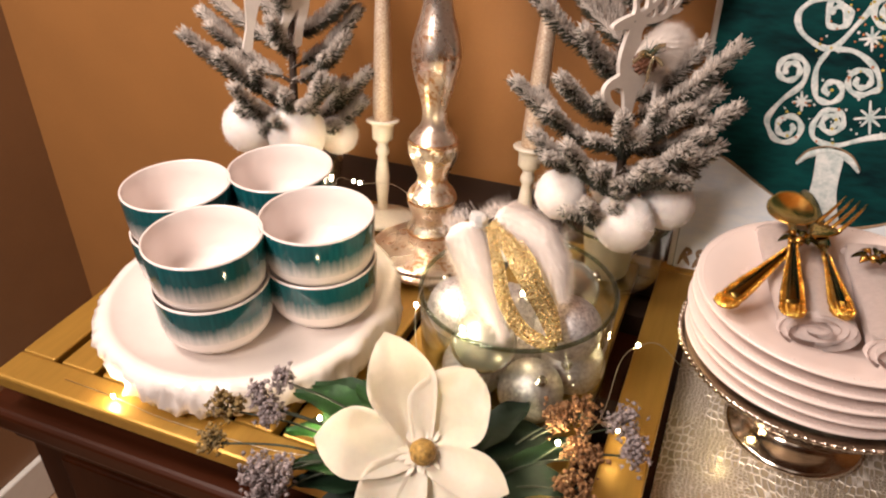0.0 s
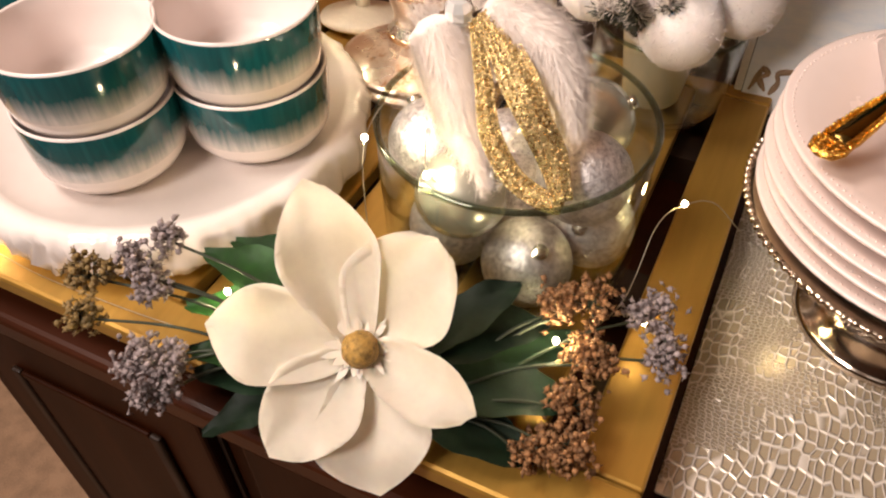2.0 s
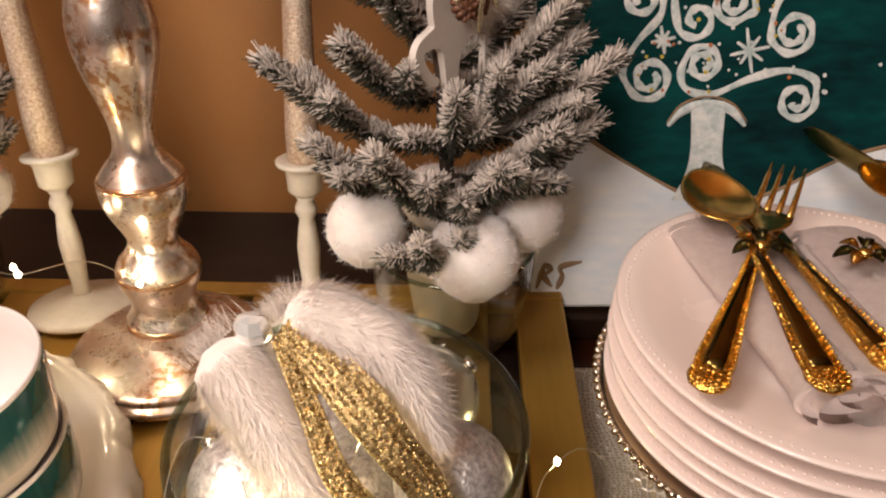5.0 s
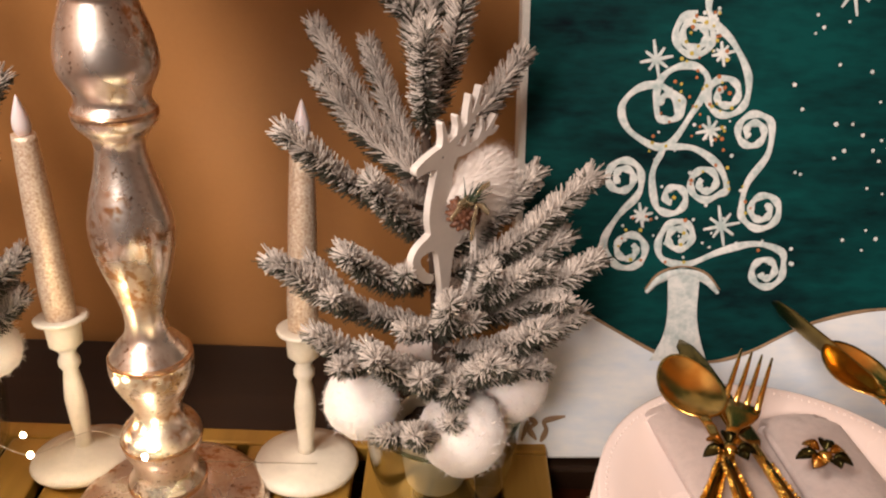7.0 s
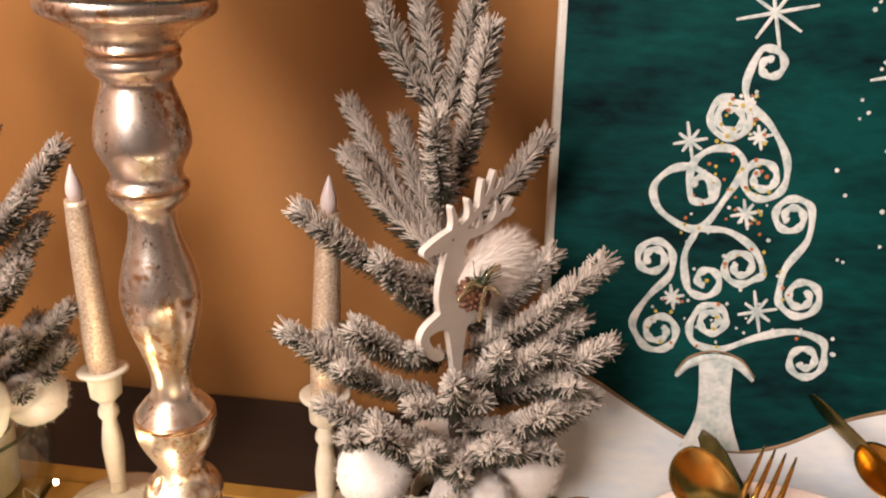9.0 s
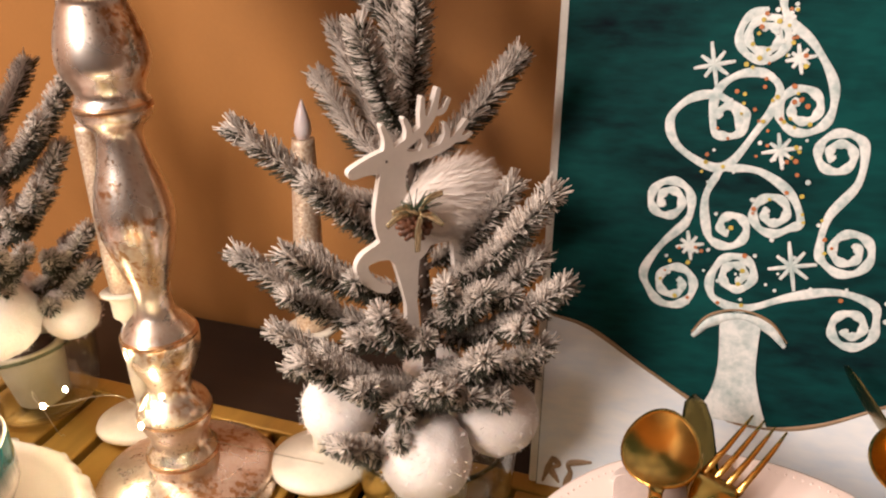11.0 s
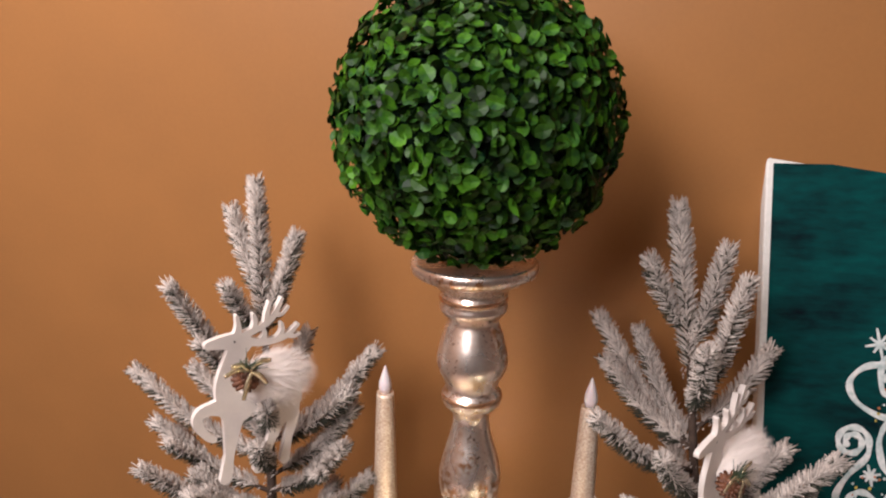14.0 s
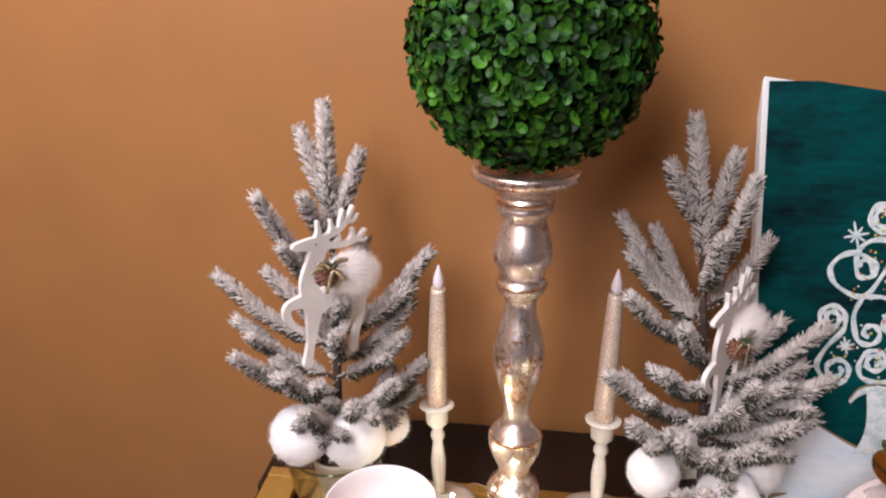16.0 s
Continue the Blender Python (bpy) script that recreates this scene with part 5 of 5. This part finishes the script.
bmesh.ops.transform(bm, matrix=Matrix.Translation(FN * 0.011) @ rot, verts=bm.verts)
part("stamen", bm, M_STAMEN, mag, "golden brown bumpy centre")
rng = random.Random(3)
e1 = FN.orthogonal().normalized()
e2 = FN.cross(e1)
for k in range(22):
    a = 2 * math.pi * k / 22 + rng.uniform(-0.15, 0.15)
    out = e1 * math.cos(a) + e2 * math.sin(a)
    p0, p1 = FN * 0.006 + out * 0.007, FN * 0.0105 + out * rng.uniform(0.012, 0.022)
    sd = out.cross(FN) * rng.uniform(0.0016, 0.0026)
    bm = bmesh.new()
    vs = [bm.verts.new(v) for v in (p0 - sd * 0.7, p0 + sd * 0.7, p0.lerp(p1, 0.6) + sd + FN * 0.001, p1, p0.lerp(p1, 0.6) - sd + FN * 0.001)]
    bm.faces.new(vs)
    part("inner_petal", bm, M_PETAL, mag)


def big_leaf(root, tip, width, droop):
    bm = bmesh.new()
    root, tip = Vector(root) - FC, Vector(tip) - FC
    d = (tip - root)
    s_ = d.cross(Vector((0, 0, 1))).normalized()
    prev = None
    for i in range(13):
        t_ = i / 12
        p = root + d * t_ + Vector((0, 0, droop * math.sin(math.pi * t_)))
        w_ = width * math.sin(math.pi * min(0.98, t_ * 0.93 + 0.05)) ** 0.8
        row = [bm.verts.new(p + s_ * w_ * x_ + Vector((0, 0, 0.004 * abs(x_) + 0.002 * math.sin(i * 1.3 + x_ * 4)))) for x_ in (-1, -0.5, 0, 0.5, 1)]
        if prev:
            for c_ in range(4):
                bm.faces.new((prev[c_], prev[c_ + 1], row[c_ + 1], row[c_]))
        prev = row
    return bm


for r_, t_, w_, dr in (((-0.02, 0.47, 0.925), (-0.085, 0.515, 0.935), 0.016, 0.008), ((-0.02, 0.46, 0.92), (-0.115, 0.468, 0.915), 0.015, 0.006), ((-0.02, 0.455, 0.915), (-0.10, 0.425, 0.905), 0.017, 0.004),
                      ((-0.03, 0.45, 0.912), (-0.085, 0.405, 0.880), 0.014, 0.004), ((0.01, 0.47, 0.925), (0.075, 0.525, 0.930), 0.019, 0.010), ((0.02, 0.46, 0.92), (0.105, 0.495, 0.912), 0.018, 0.008),
                      ((0.02, 0.455, 0.915), (0.095, 0.455, 0.906), 0.017, 0.006), ((0.02, 0.475, 0.93), (0.055, 0.53, 0.95), 0.014, 0.006), ((0.03, 0.48, 0.915), (0.11, 0.54, 0.912), 0.013, 0.008),
                      ((-0.03, 0.48, 0.93), (-0.075, 0.49, 0.955), 0.012, 0.004), ((0.0, 0.46, 0.905), (0.05, 0.50, 0.906), 0.020, 0.004),
                      ((-0.03, 0.475, 0.935), (-0.130, 0.484, 0.935), 0.016, 0.010), ((-0.03, 0.47, 0.93), (-0.118, 0.450, 0.928), 0.015, 0.010), ((-0.03, 0.455, 0.925), (-0.098, 0.428, 0.922), 0.016, 0.006),
                      ((-0.03, 0.49, 0.93), (-0.128, 0.506, 0.925), 0.014, 0.012), ((-0.035, 0.46, 0.92), (-0.112, 0.436, 0.906), 0.014, 0.004), ((-0.01, 0.46, 0.905), (-0.06, 0.46, 0.908), 0.020, 0.004)):
    # upper left leaves take the green with the bulb light painted in
    part("leaf", big_leaf(r_, t_, w_, dr), M_GREEN_LIT if t_[0] < -0.07 and t_[2] > 0.92 else M_GREEN, mag, "green silk leaf")

M_LILAC = mat("dusty_lilac_floret", (0.30, 0.24, 0.235), 0.8, 0, 200, 0.2, 0.2, isle=0.35)
M_RUST = mat("rust_brown_floret", (0.27, 0.125, 0.045), 0.7, 0, 200, 0.25, 0.2, isle=0.45)
M_OLIVE = mat("olive_gold_floret", (0.24, 0.15, 0.045), 0.6, 0, 200, 0.25, 0.2, isle=0.45)
M_STEM = mat("green_wire_stem", (0.035, 0.045, 0.022), 0.6, 0, 80, 0.3, 0.1)


def sprig(head, root, size, material, label, seed, n=150):
    random.seed(seed)
    h_, r_ = Vector(head), Vector(root)
    t = thing("flower_sprig", h_, label, "artificial flower", "sprigs round the magnolia")
    S = Strands()
    S.tube(spline([r_ - h_, (r_ - h_) * 0.5 + Vector((0, 0, 0.008)), Vector((0, 0, -0.003))], 6), 0.0011, 0.0008)
    ends = []
    for k in range(16):
        d = Vector((random.gauss(0, 1), random.gauss(0, 1), random.gauss(0, 1) + 0.4)).normalized()
        e_ = Vector((d.x * size[0], d.y * size[1], d.z * size[2])) * random.uniform(0.6, 0.95)
        S.tube([Vector((0, 0, -0.003)), e_ * 0.5 + Vector((0, 0, -0.001)), e_], 0.0005, 0.0004)
        ends.append(e_)
    sub("stem", S.mesh("stem", [M_STEM]), t, "thin green wire stems")
    S = Strands()
    for k in range(n):
        e_ = random.choice(ends) + Vector((random.gauss(0, 1), random.gauss(0, 1), random.gauss(0, 1))) * 0.0034
        bm_ = bmesh.new()
        bmesh.ops.create_icosphere(bm_, subdivisions=1, radius=random.uniform(0.0011, 0.0021), matrix=Matrix.Translation(e_))
        S.solid(bm_)
        for q_ in range(3):
            S.spike(e_, Vector((random.gauss(0, 1), random.gauss(0, 1), random.gauss(0, 1))), 0.003, 0.0012)
    o_ = sub("floret_cluster", S.mesh("floret_cluster", [material]), t, "cluster of tiny florets")
    o_["kind"] = "stuff"


lil, rus, oli = "dusty lilac floret sprig beside the magnolia", "rust brown seed-head sprig beside the magnolia", "olive gold seed-head sprig beside the magnolia"
sprig((-0.119, 0.412, 0.926), (-0.05, 0.45, 0.92), (0.013, 0.011, 0.013), M_LILAC, lil, 1, 190)
sprig((-0.103, 0.414, 0.930), (-0.05, 0.45, 0.92), (0.011, 0.011, 0.013), M_LILAC, lil, 2, 170)
sprig((-0.116, 0.408, 0.899), (-0.05, 0.45, 0.92), (0.012, 0.010, 0.010), M_LILAC, lil, 3, 140)
sprig((-0.116, 0.437, 0.970), (-0.04, 0.46, 0.92), (0.007, 0.008, 0.016), M_LILAC, lil, 4, 130)
sprig((-0.127, 0.437, 0.972), (-0.04, 0.46, 0.92), (0.005, 0.006, 0.014), M_LILAC, lil, 5, 90)
sprig((-0.116, 0.455, 0.983), (-0.03, 0.47, 0.93), (0.006, 0.006, 0.008), M_LILAC, lil, 6, 70)
sprig((-0.148, 0.425, 0.969), (-0.05, 0.46, 0.92), (0.012, 0.010, 0.008), M_OLIVE, oli, 7, 110)
sprig((-0.164, 0.418, 0.934), (-0.05, 0.45, 0.92), (0.008, 0.009, 0.010), M_OLIVE, oli, 8, 110)
sprig((0.076, 0.527, 0.945), (0.04, 0.48, 0.92), (0.009, 0.009, 0.010), M_RUST, rus, 9, 120)
sprig((0.092, 0.539, 0.945), (0.04, 0.48, 0.92), (0.014, 0.012, 0.012), M_RUST, rus, 10, 200)
sprig((0.104, 0.513, 0.930), (0.04, 0.47, 0.92), (0.015, 0.012, 0.010), M_RUST, rus, 11, 190)
sprig((0.101, 0.488, 0.920), (0.04, 0.46, 0.915), (0.014, 0.012, 0.010), M_RUST, rus, 12, 180)
sprig((0.106, 0.466, 0.914), (0.04, 0.46, 0.912), (0.016, 0.012, 0.009), M_RUST, rus, 13, 220)
sprig((0.091, 0.456, 0.912), (0.04, 0.46, 0.912), (0.007, 0.008, 0.009), M_RUST, rus, 14, 90)
sprig((0.124, 0.554, 0.935), (0.06, 0.49, 0.92), (0.013, 0.012, 0.012), M_LILAC, lil, 15, 170)
sprig((0.137, 0.535, 0.925), (0.06, 0.49, 0.92), (0.009, 0.014, 0.012), M_LILAC, lil, 16, 150)

# ---------------------------------------------------------------- napkins and cutlery
M_NAPKIN = mat("blush_white_napkin", (0.82, 0.69, 0.64), 0.9, 0, 220, 0.05, 0.5, sheen=0.2, fine=3)
M_GOLD = mat("polished_gold_metal", (0.86, 0.52, 0.14), 0.22, 1.0, 60, 0.1, 0.06)
# polished gold with the dark reflection put into its base colour
M_GOLDDARK = mat("dark_reflection_gold_panel", (0.16, 0.105, 0.030), 0.14, 1.0, 60, 0.2, 0.05)
# gold dulled to olive: the reflection of dark teal is in the colour
M_BLADE = mat("teal_reflection_gold_blade", (0.34, 0.24, 0.075), 0.2, 1.0, 60, 0.15, 0.05)
M_GOLDORN = mat("chased_gold_handle", (0.95, 0.60, 0.14), 0.18, 1.0, 190, 0.35, 1.0, second=(0.62, 0.32, 0.05), fine=2, dist=0.0022)
PTOP = 1.0066


def napkin(lo, hi, turn):
    """A napkin rolled into a flattened cylinder; lo and hi are its ends' centres."""
    lo, hi = Vector(lo), Vector(hi)
    y_ = (hi - lo).normalized()
    x_ = y_.cross(Vector((0, 0, 1))).normalized()
    m = Matrix(((x_.x, y_.x, 0, lo.x), (x_.y, y_.y, 0, lo.y), (0, 0, 1, lo.z), (0, 0, 0, 1)))
    bm = bmesh.new()
    ln = (hi - lo).length
    N, K = 110, 14
    grid = []
    for i in range(N + 1):
        t_ = i / N
        a = turn + t_ * 2 * math.pi * 4.2
        r = 0.0012 + 0.0148 * t_ ** 0.8
        row = []
        for j in range(K + 1):
            v = j / K
            wob = 1 + 0.05 * noise.noise(Vector((a * 0.5, v * 3, 1.0)))
            low = 1 - 0.5 * v
            row.append(bm.verts.new((r * 1.85 * wob * math.cos(a), v * ln + 0.004 * math.sin(a * 0.7) * (1 if j in (0, K) else 0), r * low * wob * math.sin(a) * (1.04 if t_ < 0.97 else 1.0) - 0.0160 * (1 - low))))
        grid.append(row)
    for i in range(N):
        for j in range(K):
            bm.faces.new((grid[i][j], grid[i + 1][j], grid[i + 1][j + 1], grid[i][j + 1]))
    bmesh.ops.solidify(bm, geom=bm.faces[:], thickness=0.0024)
    for e_, low in ((0.0035, 1.0), (ln - 0.0035, 0.5)):
        ring = [bm.verts.new((0.0150 * 1.85 * math.cos(k * math.pi / 18), e_, 0.0150 * low * math.sin(k * math.pi / 18) - 0.0160 * (1 - low))) for k in range(36)]
        bm.faces.new(ring)
    return solo("rolled_napkin", bm, M_NAPKIN, m, "rolled blush white cloth napkin on the plates", "napkin", "rolled napkins")


def slab(rows, sides=10):
    """A flattened bar along y: rows of (y, half width, z, half thickness)."""
    bm = bmesh.new()
    prev = None
    for y_, hw, z_, th in rows:
        ring = [bm.verts.new((hw * math.cos(2 * math.pi * k / sides), y_, z_ + th * math.sin(2 * math.pi * k / sides))) for k in range(sides)]
        if prev:
            for k in range(sides):
                bm.faces.new((prev[k], ring[k], ring[(k + 1) % sides], prev[(k + 1) % sides]))
        else:
            bm.faces.new(ring[::-1])
        prev = ring
    bm.faces.new(prev)
    bmesh.ops.recalc_face_normals(bm, faces=bm.faces[:])
    return bm


def between(p, q, roll=0):
    p, q = Vector(p), Vector(q)
    y_ = (q - p).normalized()
    x_ = y_.cross(Vector((0, 0, 1))).normalized()
    z_ = x_.cross(y_)
    return Matrix(((x_.x, y_.x, z_.x, p.x), (x_.y, y_.y, z_.y, p.y), (x_.z, y_.z, z_.z, p.z), (0, 0, 0, 1))) @ pose(0, 0, 0, 0, roll, 0)


HANDLE = [(0.0, 0.003, 0.0, 0.0012), (0.002, 0.0075, 0.0, 0.002), (0.008, 0.0098, 0.0, 0.0024), (0.014, 0.0088, 0.0, 0.0023), (0.020, 0.0092, 0.0004, 0.0023), (0.035, 0.0082, 0.0012, 0.0022), (0.060, 0.0058, 0.0022, 0.0021), (0.085, 0.0038, 0.003, 0.002), (0.105, 0.0030, 0.0032, 0.0019), (0.122, 0.0034, 0.0025, 0.0017)]


def chased_handle(parent, rows=HANDLE):
    """A handle with a polished panel, coloured as a dark reflection, framed by a bumpy gold edge."""
    h_ = part("handle", slab(rows), M_GOLDORN, parent, "chased gold handle")
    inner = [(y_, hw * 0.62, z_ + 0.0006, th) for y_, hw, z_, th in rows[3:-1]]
    part("panel", slab(inner), M_GOLDDARK, h_, "polished panel with a dark reflection in its colour")
    S = Strands()
    rng_ = random.Random(6)
    for (y0, w0, z0, t0), (y1, w1, z1, t1) in zip(rows[1:-2], rows[2:-1]):
        n_ = max(2, int((y1 - y0) / 0.0026))
        for i in range(n_):
            f = i / n_
            for sg in (-1, 1):
                for ins in ((0.86,) if y0 > 0.012 else (0.84, 0.45, 0.1)):
                    b_ = bmesh.new()
                    bmesh.ops.create_icosphere(b_, subdivisions=1, radius=rng_.uniform(0.0009, 0.0015), matrix=Matrix.Translation(
                        (sg * ins * (w0 + (w1 - w0) * f), y0 + (y1 - y0) * f, z0 + (z1 - z0) * f + (t0 + (t1 - t0) * f) * (0.6 + 0.45 * (1 - ins)))))
                    S.solid(b_)
    sub("beaded_edge", S.mesh("beaded_edge", [M_GOLDORN]), h_, "raised bumpy gold edge")


def fork(p, q):
    f = thing("fork", between(p, q), "ornate gold dinner fork tied over a napkin", "fork", "gold cutlery")
    chased_handle(f)
    part("neck", slab([(0.120, 0.0033, 0.0026, 0.0016), (0.132, 0.0042, 0.0005, 0.0014), (0.142, 0.0095, -0.002, 0.0012), (0.150, 0.0118, -0.003, 0.0011), (0.158, 0.0120, -0.0032, 0.001)]), M_GOLD, f)
    for k in range(4):
        x_ = -0.0096 + k * 0.0064
        bm = slab([(0.156, 0.0020, -0.0032, 0.001), (0.175, 0.0017, -0.0022, 0.0009), (0.192, 0.0013, 0.0004, 0.0008), (0.203, 0.0006, 0.003, 0.0005)], 8)
        bmesh.ops.translate(bm, vec=(x_, 0, 0), verts=bm.verts)
        part("tine", bm, M_GOLD, f)


def spoon(p, q):
    s_ = thing("spoon", between(p, q), "ornate gold spoon tied over a napkin", "spoon", "gold cutlery")
    chased_handle(s_)
    part("neck", slab([(0.120, 0.0033, 0.0026, 0.0016), (0.128, 0.0034, 0.0010, 0.0015), (0.136, 0.0048, -0.0010, 0.0014)]), M_GOLD, s_)
    bm = bmesh.new()
    rows = []
    for i in range(13):
        r = i / 12
        ring = []
        for k in range(32):
            a = 2 * math.pi * k / 32
            yy = math.sin(a)
            ring.append(bm.verts.new((0.0205 * r * math.cos(a) * (1 - 0.14 * yy), 0.162 + 0.0305 * r * yy, -0.0085 * (1 - r * r) + 0.0)))
        rows.append(ring)
    for a, b in zip(rows, rows[1:]):
        for k in range(32):
            bm.faces.new((a[k], a[(k + 1) % 32], b[(k + 1) % 32], b[k]))
    bmesh.ops.remove_doubles(bm, verts=bm.verts, dist=1e-6)
    bmesh.ops.recalc_face_normals(bm, faces=bm.faces[:])
    bmesh.ops.solidify(bm, geom=bm.faces[:], thickness=0.0011)
    part("bowl", bm, M_GOLD, s_, "polished gold spoon bowl")


def knife(p, q, roll=0):
    k_ = thing("knife", between(p, q, roll), "ornate gold table knife tied over a napkin", "knife", "gold cutlery")
    chased_handle(k_, [(a * 0.82, b * 0.95, 0.001, 0.0034) for a, b, c, d in HANDLE])
    part("blade", slab([(0.098, 0.0034, 0.001, 0.0016), (0.106, 0.0075, 0.001, 0.0009), (0.150, 0.0088, 0.001, 0.0007), (0.185, 0.0086, 0.001, 0.0006), (0.202, 0.0062, 0.001, 0.0005), (0.210, 0.0012, 0.001, 0.0004)]), M_BLADE, k_)


def leaf_ring(c, yaw, label):
    r_ = thing("napkin_ring", pose(c[0], c[1], c[2], 0, 0, yaw), label, "napkin ring", "leaf napkin rings")
    part("bud", ball(0.0042, 14, (1, 1, 0.8), 0.15, (0, 0, 0.0055)), M_GOLD, r_, "small gold bud")
    for k in range(7):
        a = -0.5 + 2 * math.pi * k / 7
        p0 = Vector((0.004 * math.cos(a), 0.004 * math.sin(a), 0.006))
        p1 = Vector((0.016 * math.cos(a), 0.012 * math.sin(a), 0.0085 - 0.006 * abs(math.cos(a))))
        d = p1 - p0
        s2 = d.cross(Vector((0, 0, 1))).normalized() * 0.0044
        bm = bmesh.new()
        prev = None
        for i in range(7):
            t_ = i / 6
            w_ = math.sin(math.pi * (0.06 + 0.9 * t_)) ** 0.8
            q_ = p0 + d * t_ + Vector((0, 0, 0.0025 * math.sin(math.pi * t_)))
            row = [bm.verts.new(q_ + s2 * w_ * x_ + Vector((0, 0, 0.0012 * abs(x_)))) for x_ in (-1, 0, 1)]
            if prev:
                for c_ in range(2):
                    bm.faces.new((prev[c_], prev[c_ + 1], row[c_ + 1], row[c_]))
            prev = row
        bmesh.ops.solidify(bm, geom=bm.faces[:], thickness=0.0006)
        part("leaf", bm, M_GOLD if k % 2 else M_GOLDLEAF, r_)


M_GOLDLEAF = mat("tarnished_green_gold_leaf", (0.16, 0.13, 0.04), 0.25, 0.9, 80, 0.3, 0.3)
ROLLZ = PTOP + 0.0172
napkin((0.243, 0.606, ROLLZ), (0.219, 0.756, ROLLZ), 0.4)
napkin((0.301, 0.598, ROLLZ), (0.290, 0.748, ROLLZ), 1.3)
fork((0.175, 0.6050, 1.0285), (0.270, 0.785, 1.0420))
spoon((0.2225, 0.5910, 1.0425), (0.2168, 0.772, 1.0425))
knife((0.2570, 0.6080, 1.0385), (0.2314, 0.8026, 1.0300))
leaf_ring((0.2240, 0.694, ROLLZ + 0.0165), 16, "gold leaf napkin ring round a rolled napkin and cutlery")
spoon((0.345, 0.625, 1.0400), (0.338, 0.812, 1.0330))
fork((0.300, 0.606, 1.0440), (0.372, 0.795, 1.0470))
knife((0.372, 0.668, 1.0380), (0.318, 0.850, 1.0300), 78)
leaf_ring((0.280, 0.697, ROLLZ + 0.0106), 2, "gold leaf napkin ring round the second napkin roll")

# ---------------------------------------------------------------- fairy lights
M_WIRE = mat("thin_silver_wire", (0.62, 0.56, 0.45), 0.3, 1.0, 80, 0.1, 0)
M_BULB = glow_mat("warm_white_bulb", (1.0, 0.86, 0.62), 45)
fs = thing("fairy_light_string", (0, 0, 0), "thin silver wire string of tiny warm white lights", "string lights")
runs = [[(-0.355, 0.452, 0.9016), (-0.296, 0.449, 0.9035), (-0.23, 0.446, 0.9016), (-0.12, 0.452, 0.903), (-0.07, 0.468, 0.912)],
        [(-0.020, 0.500, 0.925), (-0.036, 0.522, 0.965), (-0.047, 0.545, 1.006), (-0.052, 0.590, 1.0065), (-0.030, 0.585, 1.004), (-0.004, 0.537, 1.0035), (0.012, 0.56, 0.985), (0.025, 0.598, 1.002)],
        [(0.080, 0.520, 0.912), (0.104, 0.570, 0.915), (0.109, 0.612, 0.945), (0.120, 0.628, 0.953), (0.136, 0.640, 0.951), (0.160, 0.648, 0.925), (0.207, 0.648, 0.8985)],
        [(-0.268, 0.775, 0.9025), (-0.245, 0.755, 0.93), (-0.225, 0.735, 0.99), (-0.183, 0.712, 1.006), (-0.165, 0.755, 0.985), (-0.125, 0.753, 0.962), (-0.100, 0.770, 0.945), (-0.03, 0.800, 0.915)]]
for r_ in runs:
    bm = bmesh.new()
    sweep(bm, spline(r_, 10), 0.00032, 5)
    part("wire", bm, M_WIRE, fs)
lamps = [(-0.296, 0.449, 0.9045), (-0.047, 0.545, 1.008), (-0.004, 0.535, 1.0045), (0.025, 0.598, 1.003), (0.120, 0.628, 0.9545), (-0.183, 0.710, 1.0075), (-0.092, 0.460, 0.946), (-0.126, 0.733, 0.985), (0.083, 0.512, 0.938), (0.121, 0.5576, 0.922), (0.207, 0.648, 0.900), (-0.2140, 0.752, 0.982)]
for p in lamps:
    bm = ball(0.0018, 10, (1, 1, 1.3), where=p)
    part("bulb", bm, M_BULB, fs)
    fairy_lamp((p[0], p[1] - 0.002, p[2] + 0.004), (0.04 if p[1] > 0.6 else 0.012) if p[0] > 0.1 else 0.09, (1.0, 0.80, 0.36) if p[0] > 0.1 else (1.0, 0.82, 0.50))
